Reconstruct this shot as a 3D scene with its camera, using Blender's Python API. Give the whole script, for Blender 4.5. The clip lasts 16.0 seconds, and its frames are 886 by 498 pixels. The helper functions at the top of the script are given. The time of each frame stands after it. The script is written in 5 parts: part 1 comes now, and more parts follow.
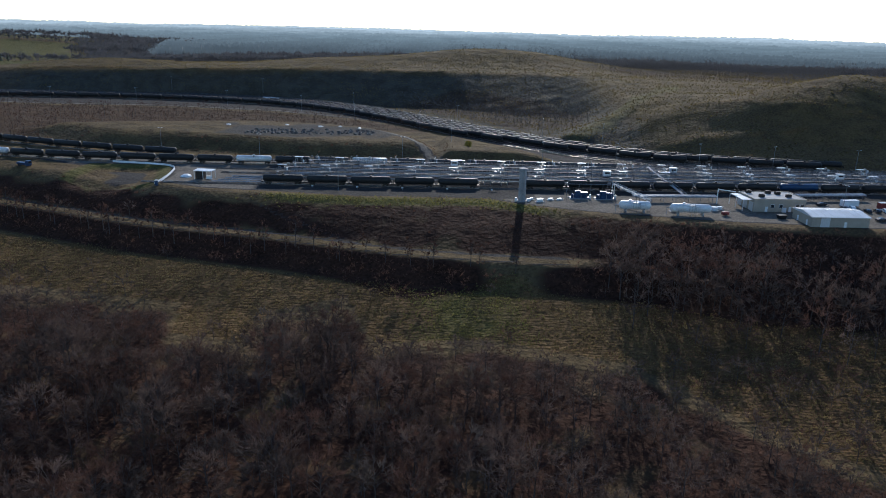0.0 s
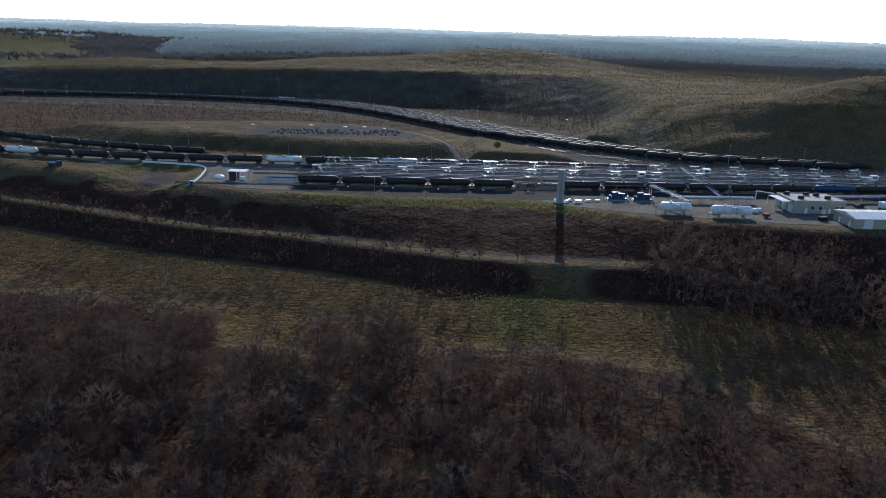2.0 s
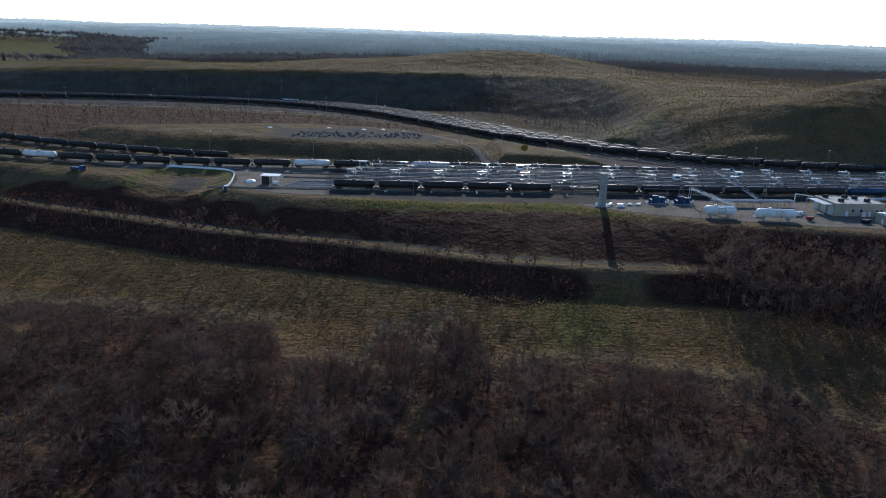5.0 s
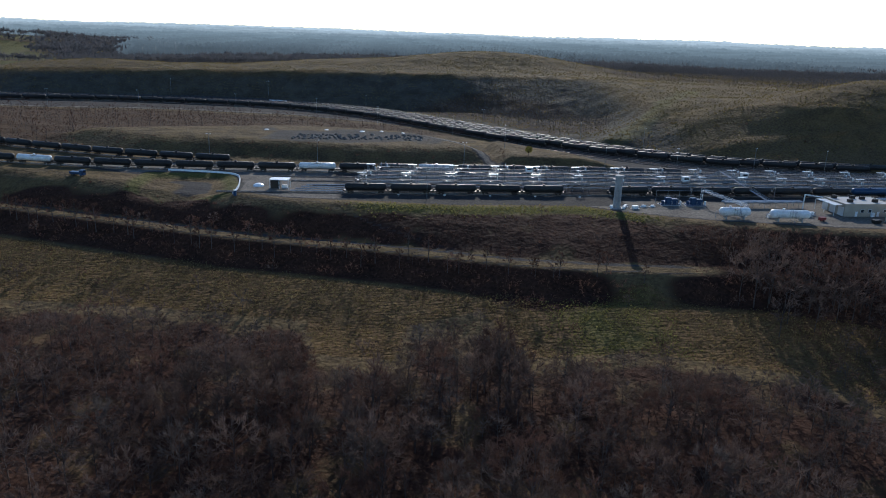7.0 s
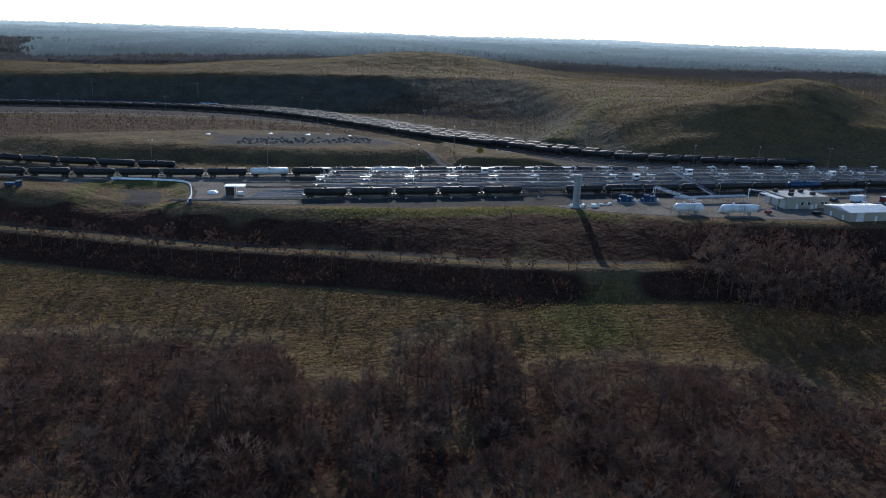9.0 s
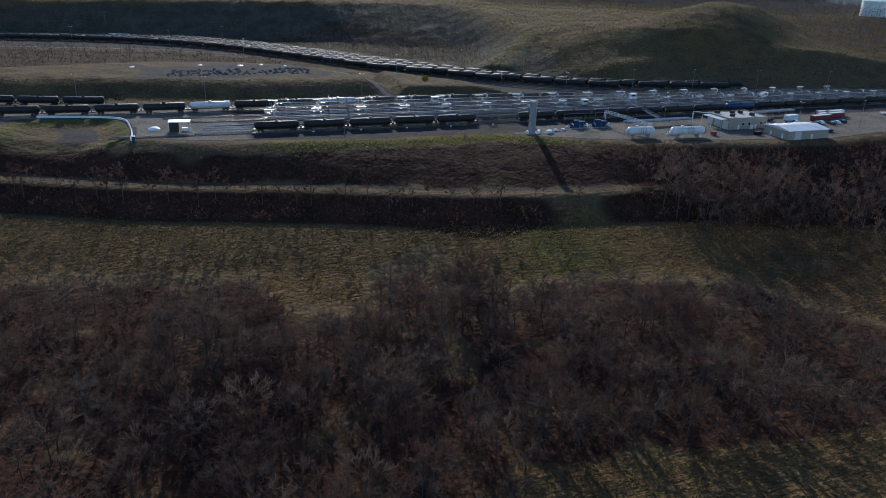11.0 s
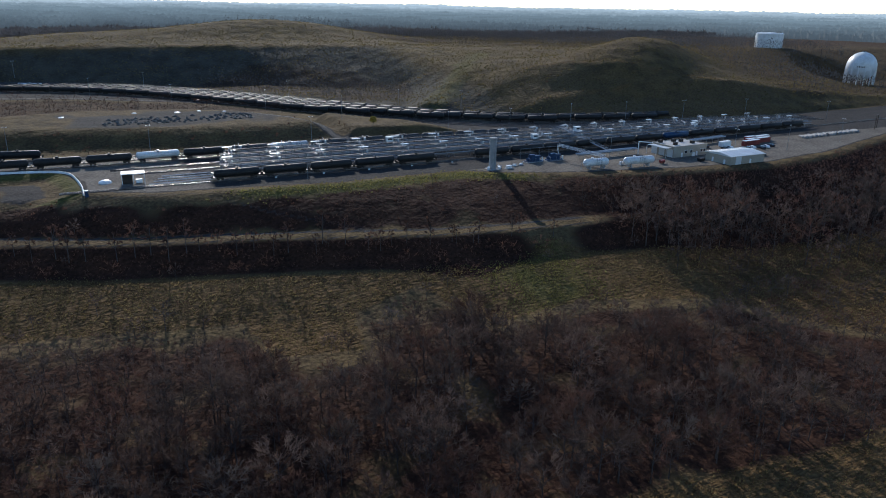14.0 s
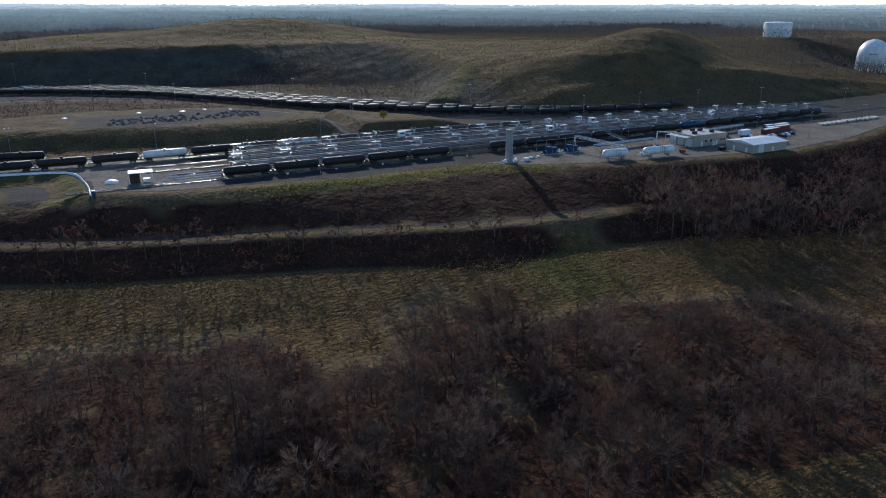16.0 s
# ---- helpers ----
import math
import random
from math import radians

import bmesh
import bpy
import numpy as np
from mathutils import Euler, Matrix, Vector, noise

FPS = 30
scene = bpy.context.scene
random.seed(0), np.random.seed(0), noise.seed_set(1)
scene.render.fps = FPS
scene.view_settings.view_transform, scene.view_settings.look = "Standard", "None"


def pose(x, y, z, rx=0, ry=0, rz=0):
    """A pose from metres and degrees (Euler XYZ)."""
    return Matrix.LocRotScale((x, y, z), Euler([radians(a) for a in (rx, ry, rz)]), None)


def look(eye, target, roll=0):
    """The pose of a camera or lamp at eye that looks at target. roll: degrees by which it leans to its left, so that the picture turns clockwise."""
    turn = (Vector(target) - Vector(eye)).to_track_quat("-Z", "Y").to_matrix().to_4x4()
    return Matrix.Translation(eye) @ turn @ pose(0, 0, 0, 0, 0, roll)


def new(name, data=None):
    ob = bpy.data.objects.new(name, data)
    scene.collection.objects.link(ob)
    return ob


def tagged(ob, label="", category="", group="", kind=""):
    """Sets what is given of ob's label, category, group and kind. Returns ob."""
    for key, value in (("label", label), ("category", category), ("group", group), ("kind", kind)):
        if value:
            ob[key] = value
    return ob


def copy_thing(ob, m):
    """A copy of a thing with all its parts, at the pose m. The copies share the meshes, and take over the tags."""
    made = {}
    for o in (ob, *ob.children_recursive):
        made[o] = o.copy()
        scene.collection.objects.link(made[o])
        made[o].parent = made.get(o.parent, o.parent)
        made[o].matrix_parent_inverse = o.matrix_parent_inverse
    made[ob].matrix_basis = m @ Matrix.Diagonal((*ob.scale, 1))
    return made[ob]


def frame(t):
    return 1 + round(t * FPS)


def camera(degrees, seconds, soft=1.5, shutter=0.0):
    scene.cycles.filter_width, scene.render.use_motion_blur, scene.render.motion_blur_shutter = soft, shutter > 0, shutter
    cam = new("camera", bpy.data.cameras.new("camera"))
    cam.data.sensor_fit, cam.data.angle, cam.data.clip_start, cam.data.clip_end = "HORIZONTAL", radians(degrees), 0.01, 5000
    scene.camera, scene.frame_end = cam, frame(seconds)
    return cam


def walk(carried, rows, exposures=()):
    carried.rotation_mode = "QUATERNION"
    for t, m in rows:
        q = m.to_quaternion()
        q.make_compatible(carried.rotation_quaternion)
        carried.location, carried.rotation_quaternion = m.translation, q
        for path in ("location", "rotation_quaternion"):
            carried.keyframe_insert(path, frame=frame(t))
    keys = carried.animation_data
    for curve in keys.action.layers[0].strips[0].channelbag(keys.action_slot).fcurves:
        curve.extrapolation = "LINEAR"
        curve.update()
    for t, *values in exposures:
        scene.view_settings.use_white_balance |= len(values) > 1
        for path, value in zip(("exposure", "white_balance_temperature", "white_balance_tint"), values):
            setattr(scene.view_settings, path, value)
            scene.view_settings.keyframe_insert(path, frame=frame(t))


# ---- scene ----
cam = camera(63.07, 16.0, 1.0)
PATH = [
    (0.0, look((0.74, 0.06, 69.08), (6.29, 287.00, -18.30), 1.50)),
    (0.5, look((-3.35, 0.33, 69.29), (2.43, 287.21, -18.26), 1.49)),
    (1.0, look((-7.64, 0.58, 69.25), (-1.55, 287.43, -18.38), 1.53)),
    (1.5, look((-12.01, 1.02, 69.18), (-5.56, 287.87, -18.44), 1.59)),
    (2.0, look((-16.50, 1.64, 68.97), (-9.80, 288.52, -18.51), 1.63)),
    (2.5, look((-20.95, 2.41, 68.84), (-13.95, 289.29, -18.63), 1.62)),
    (3.0, look((-25.28, 3.01, 68.72), (-18.08, 289.94, -18.57), 1.62)),
    (3.5, look((-29.49, 3.63, 68.78), (-21.19, 290.53, -18.50), 1.67)),
    (4.0, look((-33.98, 4.34, 68.82), (-23.63, 291.23, -18.28), 1.73)),
    (6.5, look((-57.85, 9.88, 68.91), (-32.36, 295.97, -17.72), 1.94)),
    (7.0, look((-62.41, 10.84, 68.99), (-33.82, 296.66, -17.56), 1.99)),
    (7.5, look((-66.85, 11.75, 69.06), (-32.83, 297.03, -17.28), 1.99)),
    (8.0, look((-71.26, 12.59, 69.15), (-29.48, 296.94, -16.89), 2.01)),
    (8.5, look((-75.70, 13.37, 69.22), (-24.89, 296.34, -16.50), 2.01)),
    (9.0, look((-80.07, 14.44, 69.57), (-19.39, 295.47, -16.13), 2.00)),
    (9.2, look((-81.80, 15.01, 69.73), (-16.97, 295.12, -15.93), 2.00)),
    (11.3, look((-101.26, 21.61, 67.91), (-1.49, 281.30, -44.38), 2.14)),
    (11.5, look((-103.04, 22.26, 68.02), (2.17, 281.75, -39.67), 2.09)),
    (12.0, look((-107.57, 23.89, 68.14), (10.62, 281.89, -29.17), 2.07)),
    (12.5, look((-111.89, 25.56, 67.92), (14.74, 280.34, -27.22), 2.00)),
    (13.0, look((-115.71, 27.51, 67.84), (13.94, 280.61, -27.72), 1.70)),
    (13.5, look((-118.70, 29.61, 67.94), (10.67, 282.71, -28.00), 1.44)),
    (14.0, look((-120.76, 31.94, 68.16), (8.36, 285.03, -28.12), 1.13)),
    (14.5, look((-122.22, 34.45, 67.81), (6.86, 287.52, -28.60), 0.86)),
    (15.0, look((-123.02, 36.92, 66.66), (5.74, 290.12, -29.82), 0.54)),
    (15.5, look((-123.12, 39.37, 65.28), (5.36, 292.71, -31.22), 0.27)),
    (16.0, look((-122.77, 41.84, 63.78), (5.61, 295.27, -32.61), 0.03)),
]
walk(cam, PATH, [(0.0, 0.05, 5500, 9), (16.0, 0.05, 5500, 9)])

# ---- light ----
SUN_EL, SUN_AZ = radians(24.5), radians(9)      # azimuth clockwise from +y
world = bpy.data.worlds.new("sky")
scene.world = world
world.use_nodes = True
wn = world.node_tree.nodes
sky = wn.new("ShaderNodeTexSky")
sky.sky_type = "NISHITA"
sky.sun_disc = False
sky.sun_elevation, sky.sun_rotation = SUN_EL, SUN_AZ
sky.air_density, sky.dust_density, sky.ozone_density = 1.0, 0.05, 3.0
wn["Background"].inputs["Strength"].default_value = 0.15
world.node_tree.links.new(sky.outputs[0], wn["Background"].inputs["Color"])
sun = new("sun", bpy.data.lights.new("sun", "SUN"))
sun.data.energy, sun.data.angle, sun.data.color = 4.9, radians(0.6), (1.0, 0.88, 0.72)
to_sun = Vector((math.sin(SUN_AZ) * math.cos(SUN_EL), math.cos(SUN_AZ) * math.cos(SUN_EL), math.sin(SUN_EL)))
sun.matrix_world = look(to_sun * 100, (0, 0, 0))


# ---- materials ----
def mat(name, col, col2=None, rough=0.8, metal=0.0, scale=0.5, fine=6.0, bump=0.3, spec=0.3, per_piece=0.0, thin=0.0):
    """A weathered surface: two colours mixed by coarse and fine noise, with relief."""
    m = bpy.data.materials.new(name)
    m.use_nodes = True
    n, l = m.node_tree.nodes, m.node_tree.links
    b = n["Principled BSDF"]
    b.inputs["Roughness"].default_value, b.inputs["Metallic"].default_value = rough, metal
    b.inputs["Specular IOR Level"].default_value = spec
    col2 = col2 or tuple(c * 0.7 for c in col)
    tc = n.new("ShaderNodeNewGeometry")
    a, f = n.new("ShaderNodeTexNoise"), n.new("ShaderNodeTexNoise")
    for q, s in ((a, scale), (f, fine)):
        q.inputs["Scale"].default_value, q.inputs["Detail"].default_value = s, 5
        l.new(tc.outputs["Position"], q.inputs["Vector"])
    add = n.new("ShaderNodeMath")
    add.operation = "ADD"
    l.new(a.outputs["Fac"], add.inputs[0])
    l.new(f.outputs["Fac"], add.inputs[1])
    last = add
    if per_piece:
        info = n.new("ShaderNodeObjectInfo")
        mul = n.new("ShaderNodeMath")
        mul.operation = "MULTIPLY_ADD"
        l.new(info.outputs["Random"], mul.inputs[0])
        mul.inputs[1].default_value = per_piece
        l.new(add.outputs[0], mul.inputs[2])
        last = mul
    ramp = n.new("ShaderNodeValToRGB")
    ramp.color_ramp.elements[0].position, ramp.color_ramp.elements[1].position = 0.35, 0.65
    ramp.color_ramp.elements[0].color, ramp.color_ramp.elements[1].color = (*col, 1), (*col2, 1)
    half = n.new("ShaderNodeMath")
    half.operation = "MULTIPLY"
    half.inputs[1].default_value = 0.5
    l.new(last.outputs[0], half.inputs[0])
    l.new(half.outputs[0], ramp.inputs["Fac"])
    l.new(ramp.outputs["Color"], b.inputs["Base Color"])
    if thin:
        # thin blades and twigs let some of the light through
        tr, mixed = n.new("ShaderNodeBsdfTranslucent"), n.new("ShaderNodeMixShader")
        l.new(ramp.outputs["Color"], tr.inputs["Color"])
        mixed.inputs[0].default_value = thin
        l.new(b.outputs[0], mixed.inputs[1])
        l.new(tr.outputs[0], mixed.inputs[2])
        l.new(mixed.outputs[0], n["Material Output"].inputs["Surface"])
    if bump:
        bm_ = n.new("ShaderNodeBump")
        bm_.inputs["Strength"].default_value, bm_.inputs["Distance"].default_value = bump, 0.05
        l.new(f.outputs["Fac"], bm_.inputs["Height"])
        l.new(bm_.outputs["Normal"], b.inputs["Normal"])
    return m


M_BLACK = mat("black tank paint", (0.012, 0.012, 0.013), (0.03, 0.028, 0.026), 0.6, 0.0, 0.4, 3, 0.1, 0.22, 0.25)
M_WHITE = mat("white tank paint", (0.72, 0.73, 0.72), (0.5, 0.48, 0.44), 0.4, 0.0, 0.3, 2, 0.05, 0.5)
M_STEEL = mat("dark bogie steel", (0.03, 0.026, 0.022), (0.06, 0.045, 0.035), 0.6, 0.3, 1, 8, 0.2)
M_RAIL = mat("polished rail", (0.35, 0.33, 0.31), (0.25, 0.2, 0.17), 0.3, 0.9, 0.5, 4, 0.1)
M_GALV = mat("galvanised steel", (0.3, 0.31, 0.32), (0.18, 0.185, 0.19), 0.5, 0.6, 0.5, 5, 0.1)
M_PIPE = mat("silver pipe cladding", (0.4, 0.41, 0.42), (0.2, 0.205, 0.21), 0.5, 0.5, 0.4, 4, 0.05)
M_WHITEP = mat("white painted steel", (0.75, 0.76, 0.76), (0.6, 0.6, 0.58), 0.45, 0.0, 0.5, 4, 0.05)
M_BLUE = mat("blue machine paint", (0.02, 0.055, 0.12), (0.012, 0.03, 0.07), 0.4, 0.0, 0.5, 4, 0.05)
M_RED = mat("red oxide paint", (0.22, 0.035, 0.03), (0.14, 0.03, 0.025), 0.5, 0.0, 0.4, 4, 0.05)
M_BEIGE = mat("beige block wall", (0.38, 0.33, 0.26), (0.3, 0.26, 0.2), 0.85, 0.0, 0.4, 3, 0.2)
M_ROOF = mat("pale gravel roof", (0.42, 0.41, 0.39), (0.3, 0.29, 0.27), 0.9, 0.0, 0.2, 3, 0.2)
M_SHEET = mat("white ribbed sheet", (0.66, 0.66, 0.65), (0.5, 0.5, 0.48), 0.4, 0.2, 0.2, 3, 0.1)
M_CONC = mat("tower concrete", (0.36, 0.35, 0.33), (0.22, 0.21, 0.2), 0.8, 0.0, 0.3, 3, 0.2)
M_GLASS = mat("dark glazing", (0.02, 0.025, 0.03), (0.03, 0.035, 0.04), 0.08, 0.0, 0.5, 4, 0.0, 0.6)
M_RUBBER = mat("tyre rubber", (0.02, 0.02, 0.02), (0.03, 0.03, 0.03), 0.8)
M_BARK = mat("grey bark", (0.1, 0.08, 0.068), (0.04, 0.032, 0.027), 0.9, 0.0, 0.6, 6, 0.4)
M_TWIG = mat("bare twigs", (0.189, 0.132, 0.104), (0.0728, 0.05, 0.0403), 0.85, 0.0, 0.06, 0.6, 0.0, 0.1, 0.5, 0.35)
M_TWIGB = mat("brown twigs", (0.163, 0.0899, 0.0644), (0.0697, 0.0391, 0.0294), 0.85, 0.0, 0.06, 0.6, 0.0, 0.1, 0.4, 0.35)
M_TWIGG = mat("pale grey twigs", (0.142, 0.115, 0.0998), (0.0607, 0.0481, 0.0413), 0.85, 0.0, 0.06, 0.6, 0.0, 0.1, 0.4, 0.35)
M_BRUSH = mat("brown brushwood", (0.171, 0.0864, 0.0555), (0.0722, 0.04, 0.0285), 0.85, 0.0, 0.06, 0.6, 0.0, 0.1, 0.0, 0.3)
M_FARWOOD = mat("grey winter wood", (0.13, 0.123, 0.122), (0.065, 0.0634, 0.0653), 0.95, 0.0, 0.02, 0.2, 0.0, 0.0, 0.0, 0.4)
M_STRAW = mat("straw grass", (0.243, 0.18, 0.0792), (0.108, 0.0792, 0.0342), 0.9, 0.0, 0.05, 0.5, 0.0, 0.1, 0.0, 0.6)
M_GREEN = mat("green grass", (0.23, 0.2, 0.065), (0.14, 0.125, 0.04), 0.9, 0.0, 0.05, 0.5, 0.0, 0.1, 0.0, 0.6)
M_HILLGRASS = mat("dry hill grass", (0.196, 0.144, 0.0544), (0.085, 0.0704, 0.0288), 0.9, 0.0, 0.03, 0.3, 0.0, 0.1, 0.0, 0.5)
M_GRATE = mat("open steel grating", (0.05, 0.05, 0.05), (0.1, 0.1, 0.1), 0.8, 0.1, 0.5, 5, 0.1)
M_PINE = mat("pine needles", (0.02, 0.045, 0.02), (0.01, 0.025, 0.012), 0.7, 0.0, 0.3, 3, 0.0)


# ---- mesh helpers ----
class Shape:
    """Gathers simple solids into one mesh."""

    def __init__(self):
        self.v, self.f = [], []

    def add(self, v, f):
        k = len(self.v)
        self.v += [tuple(p) for p in v]
        self.f += [tuple(i + k for i in q) for q in f]
        return self

    def box(self, cx, cy, cz, sx, sy, sz, rz=0.0, bevel=0.0):
        c, s = math.cos(rz), math.sin(rz)
        b = min(bevel, sx * 0.4, sy * 0.4)
        if b:
            ring = [(-sx / 2 + b, -sy / 2), (sx / 2 - b, -sy / 2), (sx / 2, -sy / 2 + b), (sx / 2, sy / 2 - b),
                    (sx / 2 - b, sy / 2), (-sx / 2 + b, sy / 2), (-sx / 2, sy / 2 - b), (-sx / 2, -sy / 2 + b)]
        else:
            ring = [(-sx / 2, -sy / 2), (sx / 2, -sy / 2), (sx / 2, sy / 2), (-sx / 2, sy / 2)]
        n = len(ring)
        v = [(cx + x * c - y * s, cy + x * s + y * c, cz + z) for z in (-sz / 2, sz / 2) for x, y in ring]
        f = [tuple(range(n))[::-1], tuple(range(n, 2 * n))] + [(i, (i + 1) % n, n + (i + 1) % n, n + i) for i in range(n)]
        return self.add(v, f)

    def tube(self, a, b, r, n=6, r2=None):
        a, b = Vector(a), Vector(b)
        r2 = r if r2 is None else r2
        q = (b - a).to_track_quat("Z", "Y")
        v = [p + q @ Vector((rr * math.cos(2 * math.pi * i / n), rr * math.sin(2 * math.pi * i / n), 0)) for p, rr in ((a, r), (b, r2)) for i in range(n)]
        f = [tuple(range(n))[::-1], tuple(range(n, 2 * n))] + [(i, (i + 1) % n, n + (i + 1) % n, n + i) for i in range(n)]
        return self.add(v, f)

    def bar(self, a, b, w):
        return self.tube(a, b, w * 0.7, 4)

    def lathe(self, rings, axis="z", n=16, at=(0, 0, 0)):
        """rings: (radius, height) along the axis."""
        v = []
        for r, h in rings:
            for i in range(n):
                c, s = r * math.cos(2 * math.pi * i / n), r * math.sin(2 * math.pi * i / n)
                p = {"z": (c, s, h), "x": (h, c, s), "y": (s, h, c)}[axis]
                v.append((p[0] + at[0], p[1] + at[1], p[2] + at[2]))
        f = [tuple(range(n))[::-1], tuple(range((len(rings) - 1) * n, len(rings) * n))]
        f += [(k * n + i, k * n + (i + 1) % n, (k + 1) * n + (i + 1) % n, (k + 1) * n + i) for k in range(len(rings) - 1) for i in range(n)]
        return self.add(v, f)

    def mesh(self, name, material, smooth=False):
        me = bpy.data.meshes.new(name)
        me.from_pydata(self.v, [], self.f)
        me.materials.append(material)
        if smooth:
            me.shade_smooth()
            me.set_sharp_from_angle(angle=radians(40))
        return me


def part(name, shape, material, parent=None, label="", smooth=False):
    ob = new(name, shape.mesh(name, material, smooth))
    if parent is not None:
        ob.parent = parent
    return tagged(ob, label)


def thing(name, label, category, group="", at=None):
    ob = tagged(new(name), label, category, group)
    ob.empty_display_size = 0.2
    if at is not None:
        ob.matrix_basis = at
    return ob


# ---- ground ----
def ramp(a, b, x):
    t = np.clip((x - a) / (b - a), 0, 1)
    return t * t * (3 - 2 * t)


def line(x, *pts):
    p = np.array(pts, float)
    return np.interp(x, p[:, 0], p[:, 1])


def yard_edge(x):
    return line(x, (-420, 470), (-300, 400), (-214, 357), (-179, 343), (-125, 322), (-100, 309), (-63, 304), (-30, 299), (25, 300),
                (44, 288), (77, 276), (120, 268), (169, 262), (219, 268), (260, 280), (320, 297), (420, 325), (520, 350))


def low_road(x):
    return line(x, (-420, 420), (-300, 368), (-192, 322), (-118, 290), (-58, 273), (-12, 257), (20, 251), (51, 248), (120, 238), (300, 230))


def foot(x):
    return line(x, (-600, 716), (-389, 693), (-234, 706), (-128, 684), (-61, 646), (-30, 617), (16, 558), (53, 498), (73, 480), (116, 454),
                (142, 428), (167, 412), (220, 388), (300, 378), (400, 380), (600, 400))


def ridge(x):
    return line(x, (-600, 750), (-255, 738), (-100, 724), (0, 710), (117, 684), (200, 640), (300, 580), (420, 540), (529, 560), (700, 560))


def seg_dist(x, y, ax, ay, bx, by):
    t = np.clip(((x - ax) * (bx - ax) + (y - ay) * (by - ay)) / ((bx - ax) ** 2 + (by - ay) ** 2), 0, 1)
    return np.hypot(x - ax - t * (bx - ax), y - ay - t * (by - ay)), t


MOUND = [(-275, 462), (-198, 412), (-113, 397), (-80, 388), (-34, 385), (2, 388), (14, 405), (4, 440), (-25, 480), (-60, 498), (-120, 508), (-200, 488)]


def inside(x, y, poly):
    """Signed distance to a polygon, positive inside."""
    d, sign = np.full(np.shape(x), 1e9), np.zeros(np.shape(x), bool)
    for (ax, ay), (bx, by) in zip(poly, poly[1:] + poly[:1]):
        d = np.minimum(d, seg_dist(x, y, ax, ay, bx, by)[0])
        hit = ((ay > y) != (by > y)) & (x < (bx - ax) * (y - ay) / ((by - ay) if by != ay else 1e-9) + ax)
        sign ^= hit
    return np.where(sign, d, -d)


BANK = [(2, 386), (40, 382), (95, 382), (74, 394), (42, 424), (14, 462), (2, 450)]
BASIN = [(-171, 326), (-170, 362), (-131, 362), (-124, 340), (-123, 319), (-144, 312)]


def fbm(x, y, s, seed=0.0):
    """Smooth waves that stand in for a rough surface."""
    out, rng = 0, np.random.RandomState(int(seed * 10) + 5)
    for k in range(7):
        a, p, q = rng.rand(3) * 6.283
        w = s * (0.6 + 1.3 * rng.rand())
        out = out + np.sin((x * np.cos(a) + y * np.sin(a)) / w * 6.283 + p + 1.3 * np.sin((x * np.sin(q) - y * np.cos(q)) / w * 4 + q))
    return out / 7


